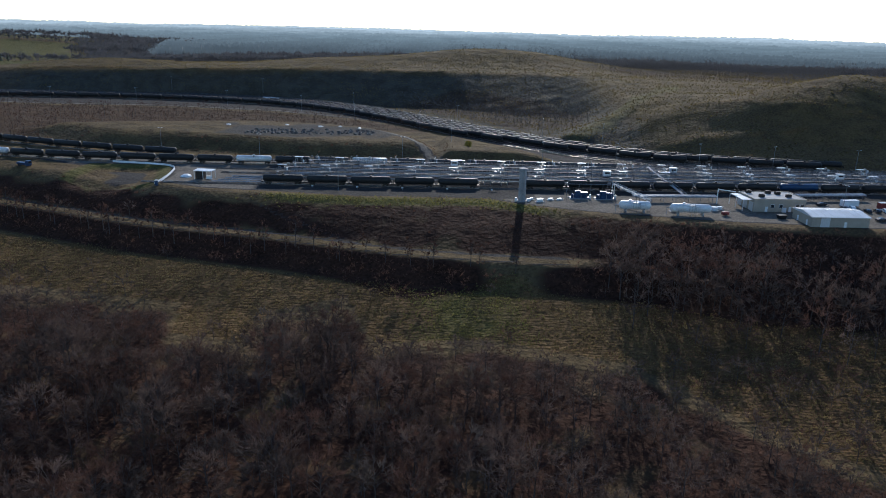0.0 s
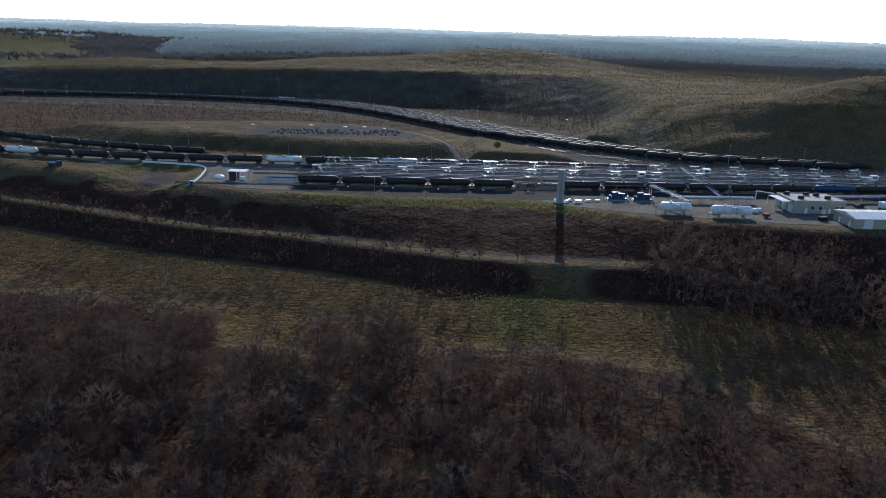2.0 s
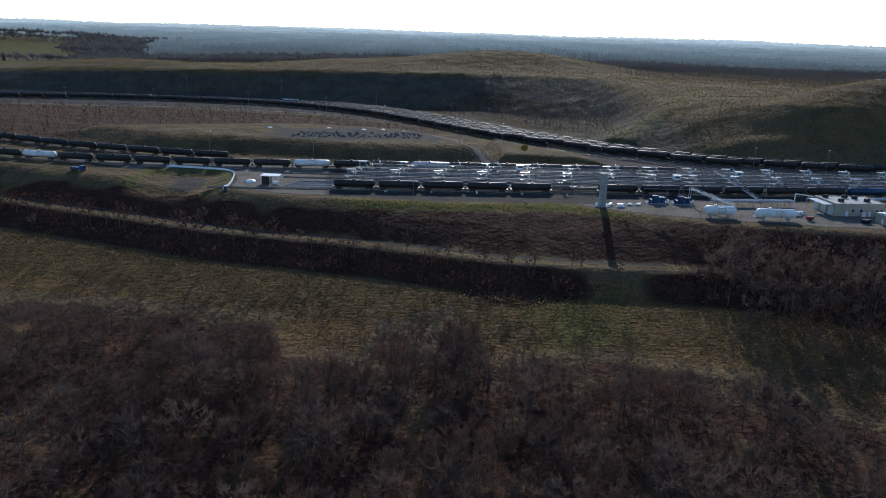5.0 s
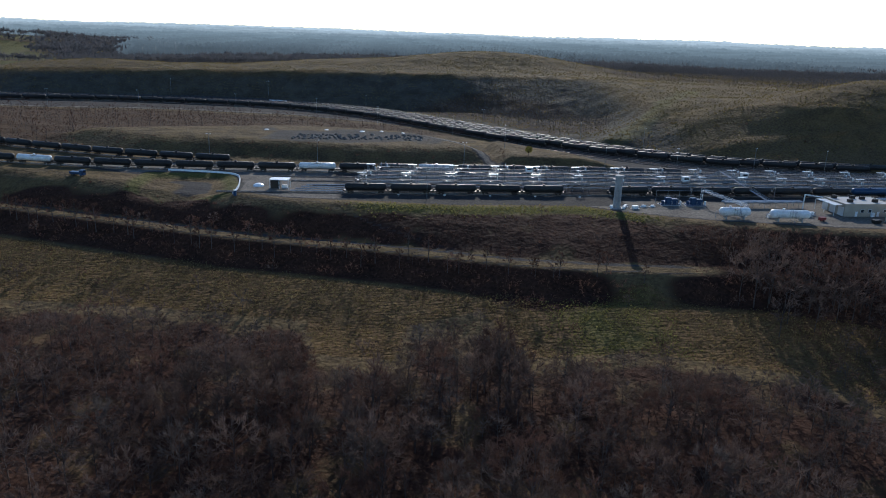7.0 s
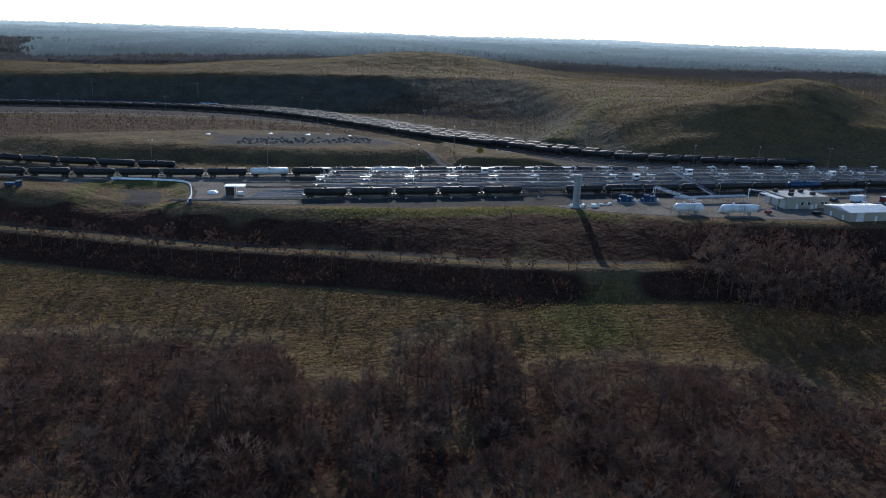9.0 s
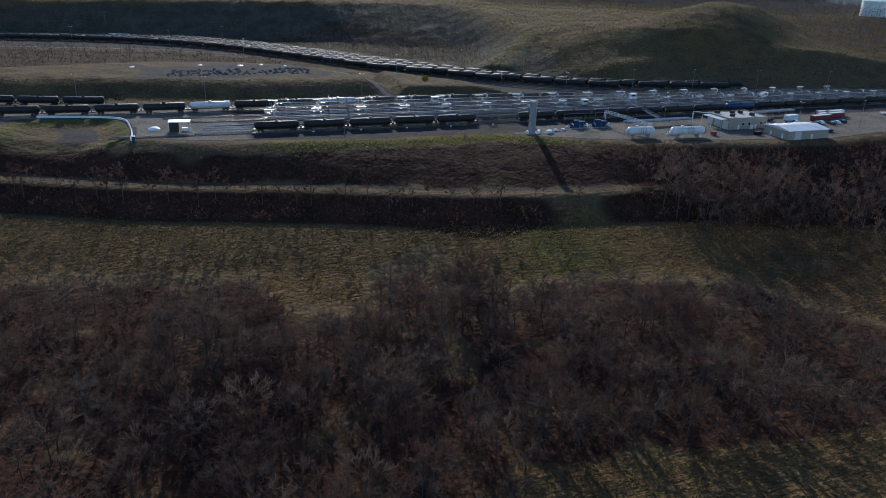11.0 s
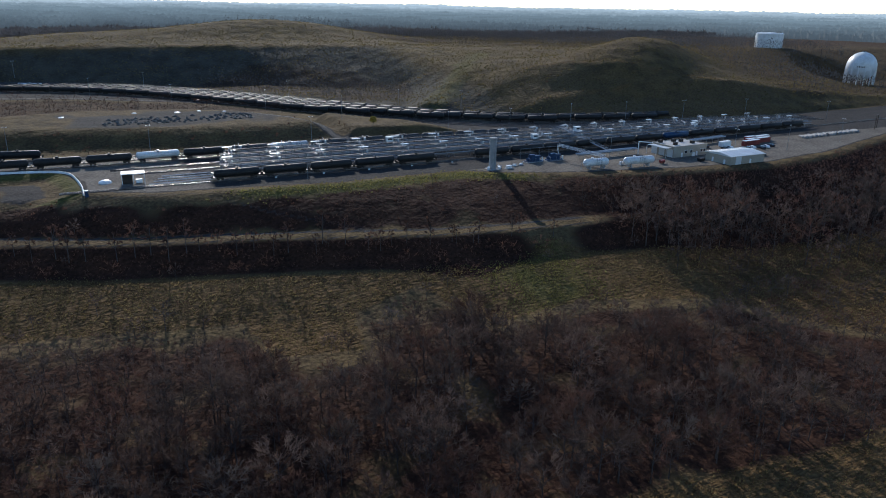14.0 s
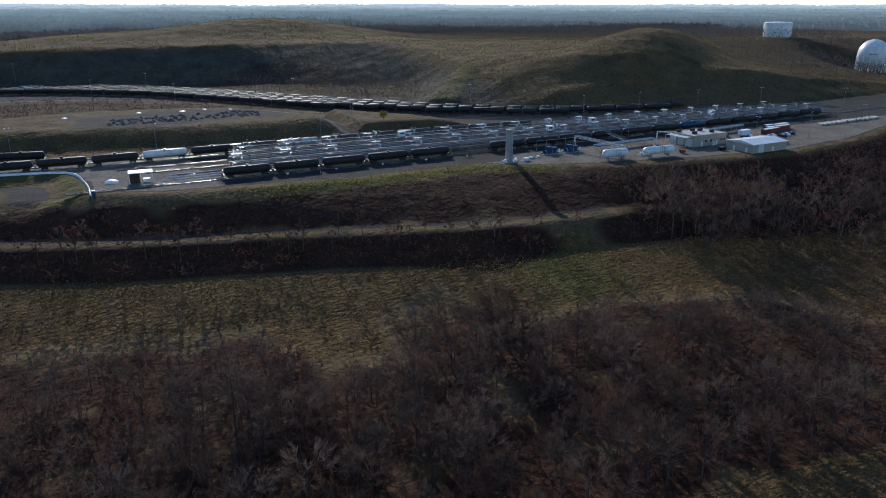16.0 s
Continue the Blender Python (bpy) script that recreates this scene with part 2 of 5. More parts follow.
def height(x, y):
    x, y = np.asarray(x, float), np.asarray(y, float)
    e, r, f, g = yard_edge(x), low_road(x), foot(x), ridge(x)
    # from the yard's edge down to the valley
    s0 = np.interp
    d1 = np.clip((e - 2 - y) / np.maximum(e - 2 - (r + 5), 5), 0, 1)
    z = -10.0 * (0.65 * d1 + 0.35 * d1 ** 2)
    q = (r - 5) - y
    z = z + s0(q, [0, 4, 12, 42, 75, 130, 260, 600, 1500], [0, -2.2, -6.6, -13.0, -15.8, -18.5, -20, -16, 10])
    east = ramp(60, 130, x)
    q2 = e - 2 - y
    z2 = s0(q2, [0, 8, 30, 45, 80, 130, 300, 700, 1500], [0, -4, -16, -21, -25, -28, -30, -26, 0])
    z = z * (1 - east) + z2 * east
    near = np.clip((r - 30 - y) / 20, 0, 1)
    z = z + near * 0.5 * fbm(x, y, 60, 1)
    # behind the yard
    u = np.clip((y - f) / (g - f), 0, 1)
    bowl = np.exp(-((x - 72) / 62) ** 2)
    top = line(x, (-600, 20), (-450, 20), (-255, 26), (-100, 28.5), (60, 30), (160, 32))
    u0 = 0.6 * ramp(-90, 10, x)
    steep = np.clip((u - u0) / (1 - u0), 0, 1)
    west_face = (top - 5 * u0) * steep ** 0.95 + 5 * u * u0 / 0.6 * 0.6
    yc = line(x, (100, 478), (145, 476), (182, 480), (247, 434), (308, 413), (400, 424), (600, 470))
    zc = line(x, (100, 6), (145, 17), (182, 24), (247, 20.5), (308, 18.5), (400, 13), (530, 7), (700, 8))
    v = np.clip((y - f) / (yc - f), 0, 1)
    w = np.clip((y - yc) / np.maximum(g - yc, 20), 0, 1)
    east_face = zc * v ** 0.9 + (31 - zc) * w
    mixed = ramp(105, 150, x)
    hill = west_face * (1 - mixed) + east_face * mixed
    d, t = seg_dist(x, y, 85, 462, 205, 590)
    spur = 1 + 29 * t ** 0.9 - 0.42 * np.maximum(d - 6, 0)
    k = 3.0
    m = np.maximum(hill, spur)
    hill = m + np.log(np.exp((hill - m) / k) + np.exp((spur - m) / k)) * k * 0.7
    hill = hill * ramp(0, 6, y - f)
    back = ramp(0, 120, y - g)
    lift = 22 * np.exp(-((x - 62) / 120) ** 2 - ((y - 815) / 62) ** 2) + 7 * np.exp(-((x + 120) / 90) ** 2 - ((y - 800) / 50) ** 2)
    lift = lift + 8 * np.exp(-((x + 350) / 80) ** 2 - ((y - 800) / 45) ** 2)
    lift = lift + 22 * np.exp(-np.abs(((x - 282) * 0.94 + (y - 488) * 0.34) / 78) ** 2.2 - np.abs(((y - 488) * 0.94 - (x - 282) * 0.34) / 44) ** 2.2)
    lift = lift + 2.5 * np.exp(-((x - 190) / 45) ** 2 - ((y - 520) / 30) ** 2)
    rough = fbm(x, y, 22, 12) * fbm(x, y, 60, 13)
    hill = hill + lift * ramp(20, 60, y - f) + (0.5 * fbm(x, y, 40, 2) + 2.2 * rough) * ramp(6, 40, y - f)
    hill = hill - back * 8 * ramp(860, 1000, y) + back * 5 * fbm(x, y, 500, 3)
    hill = hill + 24 * np.exp(-((x + 950) / 330) ** 2 - ((y - 1700) / 260) ** 2)
    far = ramp(1300, 4600, np.hypot(x, y))
    hill = hill - 6 * far + 4 * ramp(1200, 2500, y) * fbm(x, y, 1300, 4)
    bench = np.exp(-((y - (line(x, (140, 440), (167, 437), (308, 412), (450, 400)))) / 7) ** 2) * ramp(120, 170, x)
    z = np.where(y > f, hill + bench * 1.5, z)
    z = np.where((y >= e - 2) & (y <= f), 0, z)
    z = z + 8 * ramp(0, 24, inside(x, y, MOUND)) * (1 - 0.0 * x)
    z = z + 6 * ramp(0, 9, inside(x, y, BANK)) * (1 - ramp(40, 88, x)) * (1 - ramp(0, 20, inside(x, y, MOUND)))
    z = z - 2.2 * ramp(0, 9, inside(x, y, BASIN))
    # the strip between the mound and the curved sidings lies in a shallow hollow
    hollow = ramp(0, 30, y - 505) * ramp(0, 30, (f - 60) - y) * (1 - ramp(-70, -40, x))
    z = z - 1.5 * hollow
    # west of the yard the land rises to a wooded knoll
    z = z + 16 * np.exp(-((x + 420) / 90) ** 2 - ((y - 520) / 70) ** 2)
    side = ramp(450, 1200, np.abs(x)) * ramp(-200, 200, y) * (1 - ramp(700, 1200, y))
    z = z * (1 - side) + side * (25 + 8 * fbm(x, y, 400, 5))
    # levelled pads of the two tanks on the hill
    for px, py, pz, pr in ((532, 470, 5.0, 20), (528, 573, 32.0, 20)):
        k = ramp(pr + 45, pr, np.hypot(x - px, y - py))
        z = z * (1 - k) + pz * k
    return z


def axis_lines(parts):
    out = []
    for a, b, s in parts:
        out += list(np.arange(a, b, s))
    return np.array(out + [parts[-1][1]], float)


gx = axis_lines([(-4900, -1500, 170), (-1500, -500, 40), (-500, -260, 8), (-260, 330, 2.5), (330, 600, 6), (600, 1500, 30), (1500, 4900, 170)])
gy = axis_lines([(-1500, -100, 100), (-100, 90, 12), (90, 420, 2.0), (420, 720, 4), (720, 900, 8), (900, 1600, 25), (1600, 4950, 90)])


def smooth_mask(d, w):
    return ramp(-w, w, d)


def zones(x, y):
    """Where gravel, green grass, dry brush and ploughed turf lie."""
    e, r, f = yard_edge(x), low_road(x), foot(x)
    n = fbm(x, y, 23, 7)
    gravel = smooth_mask(y - (e + 3.0 + n), 1.5) * smooth_mask(f - y, 3) * (1 - ramp(150, 320, -x - 60 + (y - 330) * 0) * 0)
    racks = smooth_mask(x + 78 + (y - 320) * 0.1, 3) * smooth_mask(y - np.where(x > 46, 314, 303), 2)
    sidings = smooth_mask(y - (f - 60), 6)
    gravel = gravel * (1 - 0.25 * np.maximum(racks, sidings))
    between = smooth_mask(y - 392, 8) * smooth_mask(f - 62 - y, 8) * smooth_mask(60 - x, 15)
    gravel = gravel * (1 - between)
    top = smooth_mask(inside(x, y, MOUND) - 22 + 4 * n, 4)
    gravel = np.maximum(gravel * smooth_mask(-inside(x, y, MOUND), 2), top * 0.62 * smooth_mask(inside(x, y, [(-130, 415), (-20, 415), (-20, 475), (-130, 470)]) + 14 * n, 9))
    gravel = gravel * smooth_mask(-inside(x, y, BASIN) - 1, 2)
    gravel = np.maximum(gravel, 0.8 * smooth_mask(inside(x, y, BASIN) - 10 + 2 * n, 1.5))
    west = smooth_mask(-150 - x + 6 * n, 10) * smooth_mask(345 + (-150 - x) * 0.5 - y, 6)
    gravel = gravel * (1 - west)
    gravel = gravel * smooth_mask(-inside(x, y, BANK) + 1, 2)
    road = np.maximum(np.exp(-((y - r - 2.5) / 1.6) ** 4), 0.75 * np.exp(-((y - r + 4.5) / 1.2) ** 4))
    gravel = np.maximum(gravel, 0.85 * road * ramp(-400, -380, x) * (1 - ramp(48, 60, x)))
    d, _ = seg_dist(x, y, -30, 452, -10, 420)
    d2, _ = seg_dist(x, y, -10, 420, 6, 382)
    gravel = np.maximum(gravel, smooth_mask(4 - np.minimum(d, d2), 1.5))
    dt = np.full(np.shape(x), 1e9)
    for a, b in (((-110, 311), (-84, 305)), ((-84, 305), (-60, 287)), ((-60, 287), (-30, 268)), ((-125, 318), (-110, 311))):
        dt = np.minimum(dt, seg_dist(x, y, *a, *b)[0])
    gravel = np.maximum(gravel, smooth_mask(1.8 - dt, 1.2) * 0.5)
    farroad = np.exp(-((y - (f - 66)) / 4.5) ** 4) * ramp(-500, -380, x) * (1 - ramp(-40, -10, x))
    gravel = np.maximum(gravel, farroad)
    # fields below the road
    fn = r - 20 + 4 * n + 9 * np.exp(-((x - 30) / 17) ** 2)
    near = line(x, (-260, 270), (-141, 247), (-105, 238), (-84, 233), (-80, 211), (-56, 206), (-52, 226), (-27, 232), (-16, 204), (20, 206), (60, 192), (88, 160), (112, 140), (260, 120))
    field = smooth_mask(fn - y, 2) * smooth_mask(y - near, 1.5)
    low = smooth_mask(inside(x, y, [(-40, 128), (60, 116), (120, 105), (120, 70), (-45, 85)]), 3)
    field = np.maximum(field, low)
    g = ridge(x)
    crest = np.exp(-((y - g - 3) / 3.0) ** 2) * (1 - ramp(180, 230, x))
    yc = line(x, (100, 478), (145, 476), (182, 480), (247, 434), (308, 413), (400, 424), (600, 470))
    crest = np.maximum(crest, np.exp(-((y - yc - 4) / 2.6) ** 2) * ramp(150, 190, x))
    bench = np.exp(-((y - (line(x, (140, 440), (167, 437), (308, 412), (450, 400)))) / 1.8) ** 2) * ramp(120, 150, x) * (1 - ramp(220, 260, x))
    dp, _ = seg_dist(x, y, 292, 484, 345, 425)
    dq, _ = seg_dist(x, y, 100, 800, 150, 700)
    dr, _ = seg_dist(x, y, 110, 492, 200, 585)
    crest = np.maximum.reduce([crest, 0.9 * bench, np.exp(-(dp / 2) ** 2), np.exp(-(dq / 2.5) ** 2), 0.8 * np.exp(-(dr / 3) ** 2)])
    field = np.maximum(field, 0.95 * crest)
    edge = np.exp(-((y - e + 3) / 5) ** 2) * ramp(-90, -50, x) * (1 - ramp(40, 60, x))
    ring = np.exp(-((inside(x, y, BASIN) - 2) / 5.0) ** 2)
    green = np.maximum(np.maximum(edge, 0.8 * ring), field * (y > 180) * (0.6 * np.exp(-((x - 14) / 22) ** 2)))
    ds, ts = seg_dist(x, y, 88, 466, 190, 580)
    green = np.maximum(green, 0.55 * np.exp(-(ds / 17) ** 2))
    meadow = smooth_mask(inside(x, y, [(-1500, 790), (-430, 790), (-400, 960), (-640, 1330), (-800, 1800), (-1500, 1800)]) + 25 * n, 8)
    meadow = meadow * (1 - 0.9 * np.exp(-((y - 1180 - 0.2 * x) / 28) ** 2) - 0.9 * np.exp(-((y - 1560) / 30) ** 2) * (y < 1700)).clip(0, 1)
    meadow = np.maximum(meadow, smooth_mask(inside(x, y, [(-560, 1400), (-330, 1340), (-300, 1560), (-560, 1640)]) + 15 * n, 8))
    green = np.maximum(green, meadow)
    return np.clip(gravel, 0, 1), np.clip(green, 0, 1), np.clip(np.maximum(field, meadow), 0, 1)


def ground_material():
    m = bpy.data.materials.new("ground")
    m.use_nodes = True
    n, l = m.node_tree.nodes, m.node_tree.links
    b = n["Principled BSDF"]
    b.inputs["Roughness"].default_value, b.inputs["Specular IOR Level"].default_value = 1.0, 0.06
    geo = n.new("ShaderNodeNewGeometry")
    zone = n.new("ShaderNodeVertexColor")
    zone.layer_name = "zone"
    sep = n.new("ShaderNodeSeparateColor")
    l.new(zone.outputs["Color"], sep.inputs[0])

    def noise_tex(s, detail=6):
        q = n.new("ShaderNodeTexNoise")
        q.inputs["Scale"].default_value, q.inputs["Detail"].default_value = s, detail
        l.new(geo.outputs["Position"], q.inputs["Vector"])
        return q

    def two(a, c, tex, lo=0.35, hi=0.65):
        q = n.new("ShaderNodeValToRGB")
        q.color_ramp.elements[0].position, q.color_ramp.elements[1].position = lo, hi
        q.color_ramp.elements[0].color, q.color_ramp.elements[1].color = (*a, 1), (*c, 1)
        l.new(tex.outputs["Fac"], q.inputs["Fac"])
        return q.outputs["Color"]

    def mix(fac, a, c):
        q = n.new("ShaderNodeMixRGB")
        if isinstance(fac, float):
            q.inputs[0].default_value = fac
        else:
            l.new(fac, q.inputs[0])
        l.new(a, q.inputs[1])
        l.new(c, q.inputs[2])
        return q.outputs[0]

    def ragged(channel, tex, amount=0.6):
        """The zone's edge, broken up by noise."""
        q = n.new("ShaderNodeMath")
        q.operation = "MULTIPLY_ADD"
        l.new(tex.outputs["Fac"], q.inputs[0])
        q.inputs[1].default_value = amount
        l.new(channel, q.inputs[2])
        k = n.new("ShaderNodeMapRange")
        k.inputs["From Min"].default_value, k.inputs["From Max"].default_value = 0.5 + amount * 0.2, 0.5 + amount * 0.8
        l.new(q.outputs[0], k.inputs["Value"])
        return k.outputs[0]

    big, mid, fine = noise_tex(0.012), noise_tex(0.09), noise_tex(0.9, 8)
    brush = mix(0.5, two((0.038, 0.0272, 0.0153), (0.142, 0.0969, 0.0374), mid, 0.4, 0.6), two((0.038, 0.0272, 0.0153), (0.123, 0.085, 0.0374), fine))
    brush = mix(two((0, 0, 0), (1, 1, 1), big), brush, two((0.07, 0.046, 0.026), (0.135, 0.095, 0.045), fine))
    # greyer ground colour for shaded hill faces, painting in the lift of haze
    haze_grey = mix(0.5, two((0.035, 0.0301, 0.0216), (0.09, 0.0786, 0.0594), mid), two((0.022, 0.0194, 0.0144), (0.1, 0.0873, 0.0657), fine))
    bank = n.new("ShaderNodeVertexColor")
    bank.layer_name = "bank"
    brush = mix(ragged(bank.outputs["Alpha"], mid, 0.8), brush, haze_grey)
    grass = mix(0.5, two((0.064, 0.06, 0.0176), (0.12, 0.104, 0.032), mid), two((0.028, 0.0272, 0.0096), (0.128, 0.11, 0.036), fine))
    straw = mix(0.5, two((0.0825, 0.0491, 0.0211), (0.156, 0.0964, 0.0407), mid), two((0.0289, 0.0182, 0.00938), (0.156, 0.099, 0.043), fine))
    gravel = mix(0.5, two((0.085, 0.072, 0.058), (0.17, 0.148, 0.12), mid), two((0.06, 0.052, 0.043), (0.2, 0.175, 0.145), fine))
    cinder = mix(0.5, two((0.03, 0.027, 0.025), (0.06, 0.054, 0.048), mid), two((0.02, 0.019, 0.018), (0.07, 0.062, 0.055), fine))
    grade = n.new("ShaderNodeMapRange")
    grade.inputs["From Min"].default_value, grade.inputs["From Max"].default_value = 0.84, 0.94
    l.new(sep.outputs[0], grade.inputs["Value"])
    gravel = mix(grade.outputs[0], cinder, gravel)
    col = mix(ragged(sep.outputs[2], mid), brush, straw)
    col = mix(ragged(sep.outputs[1], mid), col, grass)
    litter = mix(0.5, two((0.0232, 0.0121, 0.00832), (0.058, 0.0279, 0.0167), mid), two((0.0126, 0.00744, 0.00557), (0.0632, 0.0316, 0.0195), fine))
    col = mix(ragged(zone.outputs["Alpha"], fine, 0.5), col, litter)
    col = mix(ragged(sep.outputs[0], fine, 0.4), col, gravel)
    l.new(col, b.inputs["Base Color"])
    bump = n.new("ShaderNodeBump")
    bump.inputs["Strength"].default_value, bump.inputs["Distance"].default_value = 0.8, 0.5
    l.new(noise_tex(0.6, 8).outputs["Fac"], bump.inputs["Height"])
    hummock = n.new("ShaderNodeBump")
    hummock.inputs["Strength"].default_value, hummock.inputs["Distance"].default_value = 0.75, 4.5
    l.new(noise_tex(0.075, 7).outputs["Fac"], hummock.inputs["Height"])
    flat = n.new("ShaderNodeMix")
    flat.data_type = "VECTOR"
    l.new(sep.outputs[0], flat.inputs["Factor"])
    l.new(hummock.outputs["Normal"], flat.inputs[4])
    l.new(geo.outputs["Normal"], flat.inputs[5])
    rows = n.new("ShaderNodeVectorMath")
    rows.operation = "MULTIPLY"
    rows.inputs[1].default_value = (0.3, 0.95, 0.3)
    l.new(geo.outputs["Position"], rows.inputs[0])
    tuss = n.new("ShaderNodeTexNoise")
    tuss.inputs["Scale"].default_value, tuss.inputs["Detail"].default_value = 1.0, 3
    l.new(rows.outputs[0], tuss.inputs["Vector"])
    ridged = n.new("ShaderNodeBump")
    ridged.inputs["Distance"].default_value = 1.6
    l.new(sep.outputs[2], ridged.inputs["Strength"])
    l.new(tuss.outputs["Fac"], ridged.inputs["Height"])
    l.new(flat.outputs[1], ridged.inputs["Normal"])
    l.new(ridged.outputs["Normal"], bump.inputs["Normal"])
    l.new(bump.outputs["Normal"], b.inputs["Normal"])
    return m


def build_ground():
    X, Y = np.meshgrid(gx, gy)
    Z = height(X, Y)
    nx, ny = len(gx), len(gy)
    v = np.stack([X, Y, Z], -1).reshape(-1, 3)
    i = (np.arange(ny - 1)[:, None] * nx + np.arange(nx - 1)[None]).ravel()
    f = np.stack([i, i + 1, i + nx + 1, i + nx], -1)
    me = bpy.data.meshes.new("ground")
    me.from_pydata(v, [], f)
    a, g, s = zones(X, Y)
    col = np.stack([a, g, s, np.ones_like(a)], -1).reshape(-1, 4).astype(np.float32)
    wood = np.maximum.reduce([woods_here(X, Y), 1.2 * low_growth(X, Y) * (Y < 345), 0.55 * far_density(X, Y) * (Y < 900)])
    for _ in range(3):
        wood[1:-1, 1:-1] = (wood[1:-1, 1:-1] * 2 + wood[:-2, 1:-1] + wood[2:, 1:-1] + wood[1:-1, :-2] + wood[1:-1, 2:]) / 6
    col[:, 3] = wood.ravel()
    attr = me.color_attributes.new("zone", "FLOAT_COLOR", "POINT")
    attr.data.foreach_set("color", col.ravel())
    # steep faces of the spoil hills, greyed in colour to imitate haze over shade
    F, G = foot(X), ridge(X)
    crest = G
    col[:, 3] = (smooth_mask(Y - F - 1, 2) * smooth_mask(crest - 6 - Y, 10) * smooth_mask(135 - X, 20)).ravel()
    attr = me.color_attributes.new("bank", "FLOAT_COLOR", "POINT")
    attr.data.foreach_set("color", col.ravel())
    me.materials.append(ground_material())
    me.shade_smooth()
    return tagged(new("ground", me), "rolling brown winter land with fields and gravel yard", "ground", kind="structure")


def hz(x, y):
    return float(height(np.array([x]), np.array([y]))[0])


# ---- trees ----
def bare_tree(rng, tall, spread, limbs, subs, twigs, wide=1.0, sides=5, base=0.28):
    """Trunk with limbs (thin prisms) and a domed crown of twig blades: two lists of (verts, faces)."""
    tv, tf, cv, cf = [], [], [], []

    def limb(a, b, r0, r1, n):
        d = (b - a) / (np.linalg.norm(b - a) + 1e-9)
        s = np.cross(d, (0.3, 0.9, 0.2))
        s /= np.linalg.norm(s)
        w = np.cross(d, s)
        k = len(tv)
        for p, r in ((a, r0), (b, r1)):
            for i in range(n):
                g = 6.283 * i / n
                tv.append(p + r * (s * math.cos(g) + w * math.sin(g)))
        for i in range(n):
            tf.append((k + i, k + (i + 1) % n, k + n + (i + 1) % n, k + n + i))

    def blade(a, b, w):
        k = len(cv)
        s = np.cross(b - a, rng.randn(3))
        s = s / (np.linalg.norm(s) + 1e-9) * w
        cv.extend([a - s, a + s, b])
        cf.append((k, k + 1, k + 2))

    lean = rng.randn(2) * 0.05 * tall

    def stem(t):
        return np.array([lean[0] * t * t, lean[1] * t * t, tall * t])

    r = 0.011 * tall + 0.04
    for a, b in ((0, 0.3), (0.3, 0.6), (0.6, 0.85)):
        limb(stem(a) - (0, 0, 0.3 * (a == 0)), stem(b), r * (1 - 0.95 * a), r * (1 - 0.95 * b), sides)
    mid, size = stem(0.62), np.array([spread, spread, tall * 0.4])
    for i in range(limbs):
        up = -0.45 + 1.4 * (i + 0.5) / limbs
        g = i * 2.4 + 0.5 * rng.randn()
        flat = math.sqrt(max(0.05, 1 - min(up, 0.98) ** 2))
        out = np.array([math.cos(g) * flat, math.sin(g) * flat, up])
        tip = mid + out * size * (0.6 + 0.25 * rng.rand())
        root = stem(base + (0.72 - base) * min(1, max(0, 0.25 + 0.65 * up)))
        bend = root + (tip - root) * 0.5 + np.array([0, 0, 0.05 * tall]) * rng.rand()
        limb(root, bend, r * 0.36, r * 0.24, 3)
        limb(bend, tip, r * 0.24, 0.02, 3)
        for j in range(subs):
            p = bend + (tip - bend) * (0.35 + 0.65 * (j + 0.6) / subs)
            d = out * 0.7 + rng.randn(3) * 0.5 + np.array([0, 0, 0.25])
            q = p + d / np.linalg.norm(d) * spread * (0.3 + 0.2 * rng.rand())
            blade(p, q, 0.034 * wide)
            for _ in range(twigs):
                a = p + (q - p) * (0.15 + 0.85 * rng.rand())
                d = (q - p) / np.linalg.norm(q - p) * 0.5 + out * 0.35 + rng.randn(3) * 0.5 + np.array([0, 0, 0.3])
                blade(a, a + d / np.linalg.norm(d) * spread * (0.12 + 0.2 * rng.rand()), (0.022 + 0.014 * rng.rand()) * wide)
    return (np.array(tv), tf), (np.array(cv), cf)


def array_mesh(name, v, f, material):
    me = bpy.data.meshes.new(name)
    me.from_pydata(v, [], f)
    me.materials.append(material)
    return me


def many(name, kinds, places, material, label, category):
    """One object out of many copies of the given triangle soups: places are rows of x, y, z, turn, scale, kind."""
    vs, fs, k = [], [], 0
    for x, y, z, turn, s, kind in places:
        v, f = kinds[int(kind)]
        c, q = math.cos(turn) * s, math.sin(turn) * s
        w = np.empty_like(v)
        w[:, 0], w[:, 1], w[:, 2] = v[:, 0] * c - v[:, 1] * q + x, v[:, 0] * q + v[:, 1] * c + y, v[:, 2] * s + z
        vs.append(w)
        fs.append(f + k)
        k += len(v)
    v, f = np.concatenate(vs).astype(np.float32), np.concatenate(fs).astype(np.int32)
    me = bpy.data.meshes.new(name)
    me.vertices.add(len(v))
    me.vertices.foreach_set("co", v.ravel())
    me.loops.add(len(f) * 3)
    me.loops.foreach_set("vertex_index", f.ravel())
    me.polygons.add(len(f))
    me.polygons.foreach_set("loop_start", np.arange(0, len(f) * 3, 3, dtype=np.int32))
    me.update(calc_edges=True)
    me.materials.append(material)
    return tagged(new(name, me), label, category, kind="stuff")


def triangles(vf):
    v, f = vf
    out = []
    for q in f:
        out += [(q[0], q[i], q[i + 1]) for i in range(1, len(q) - 1)]
    return v, np.array(out, np.int32)


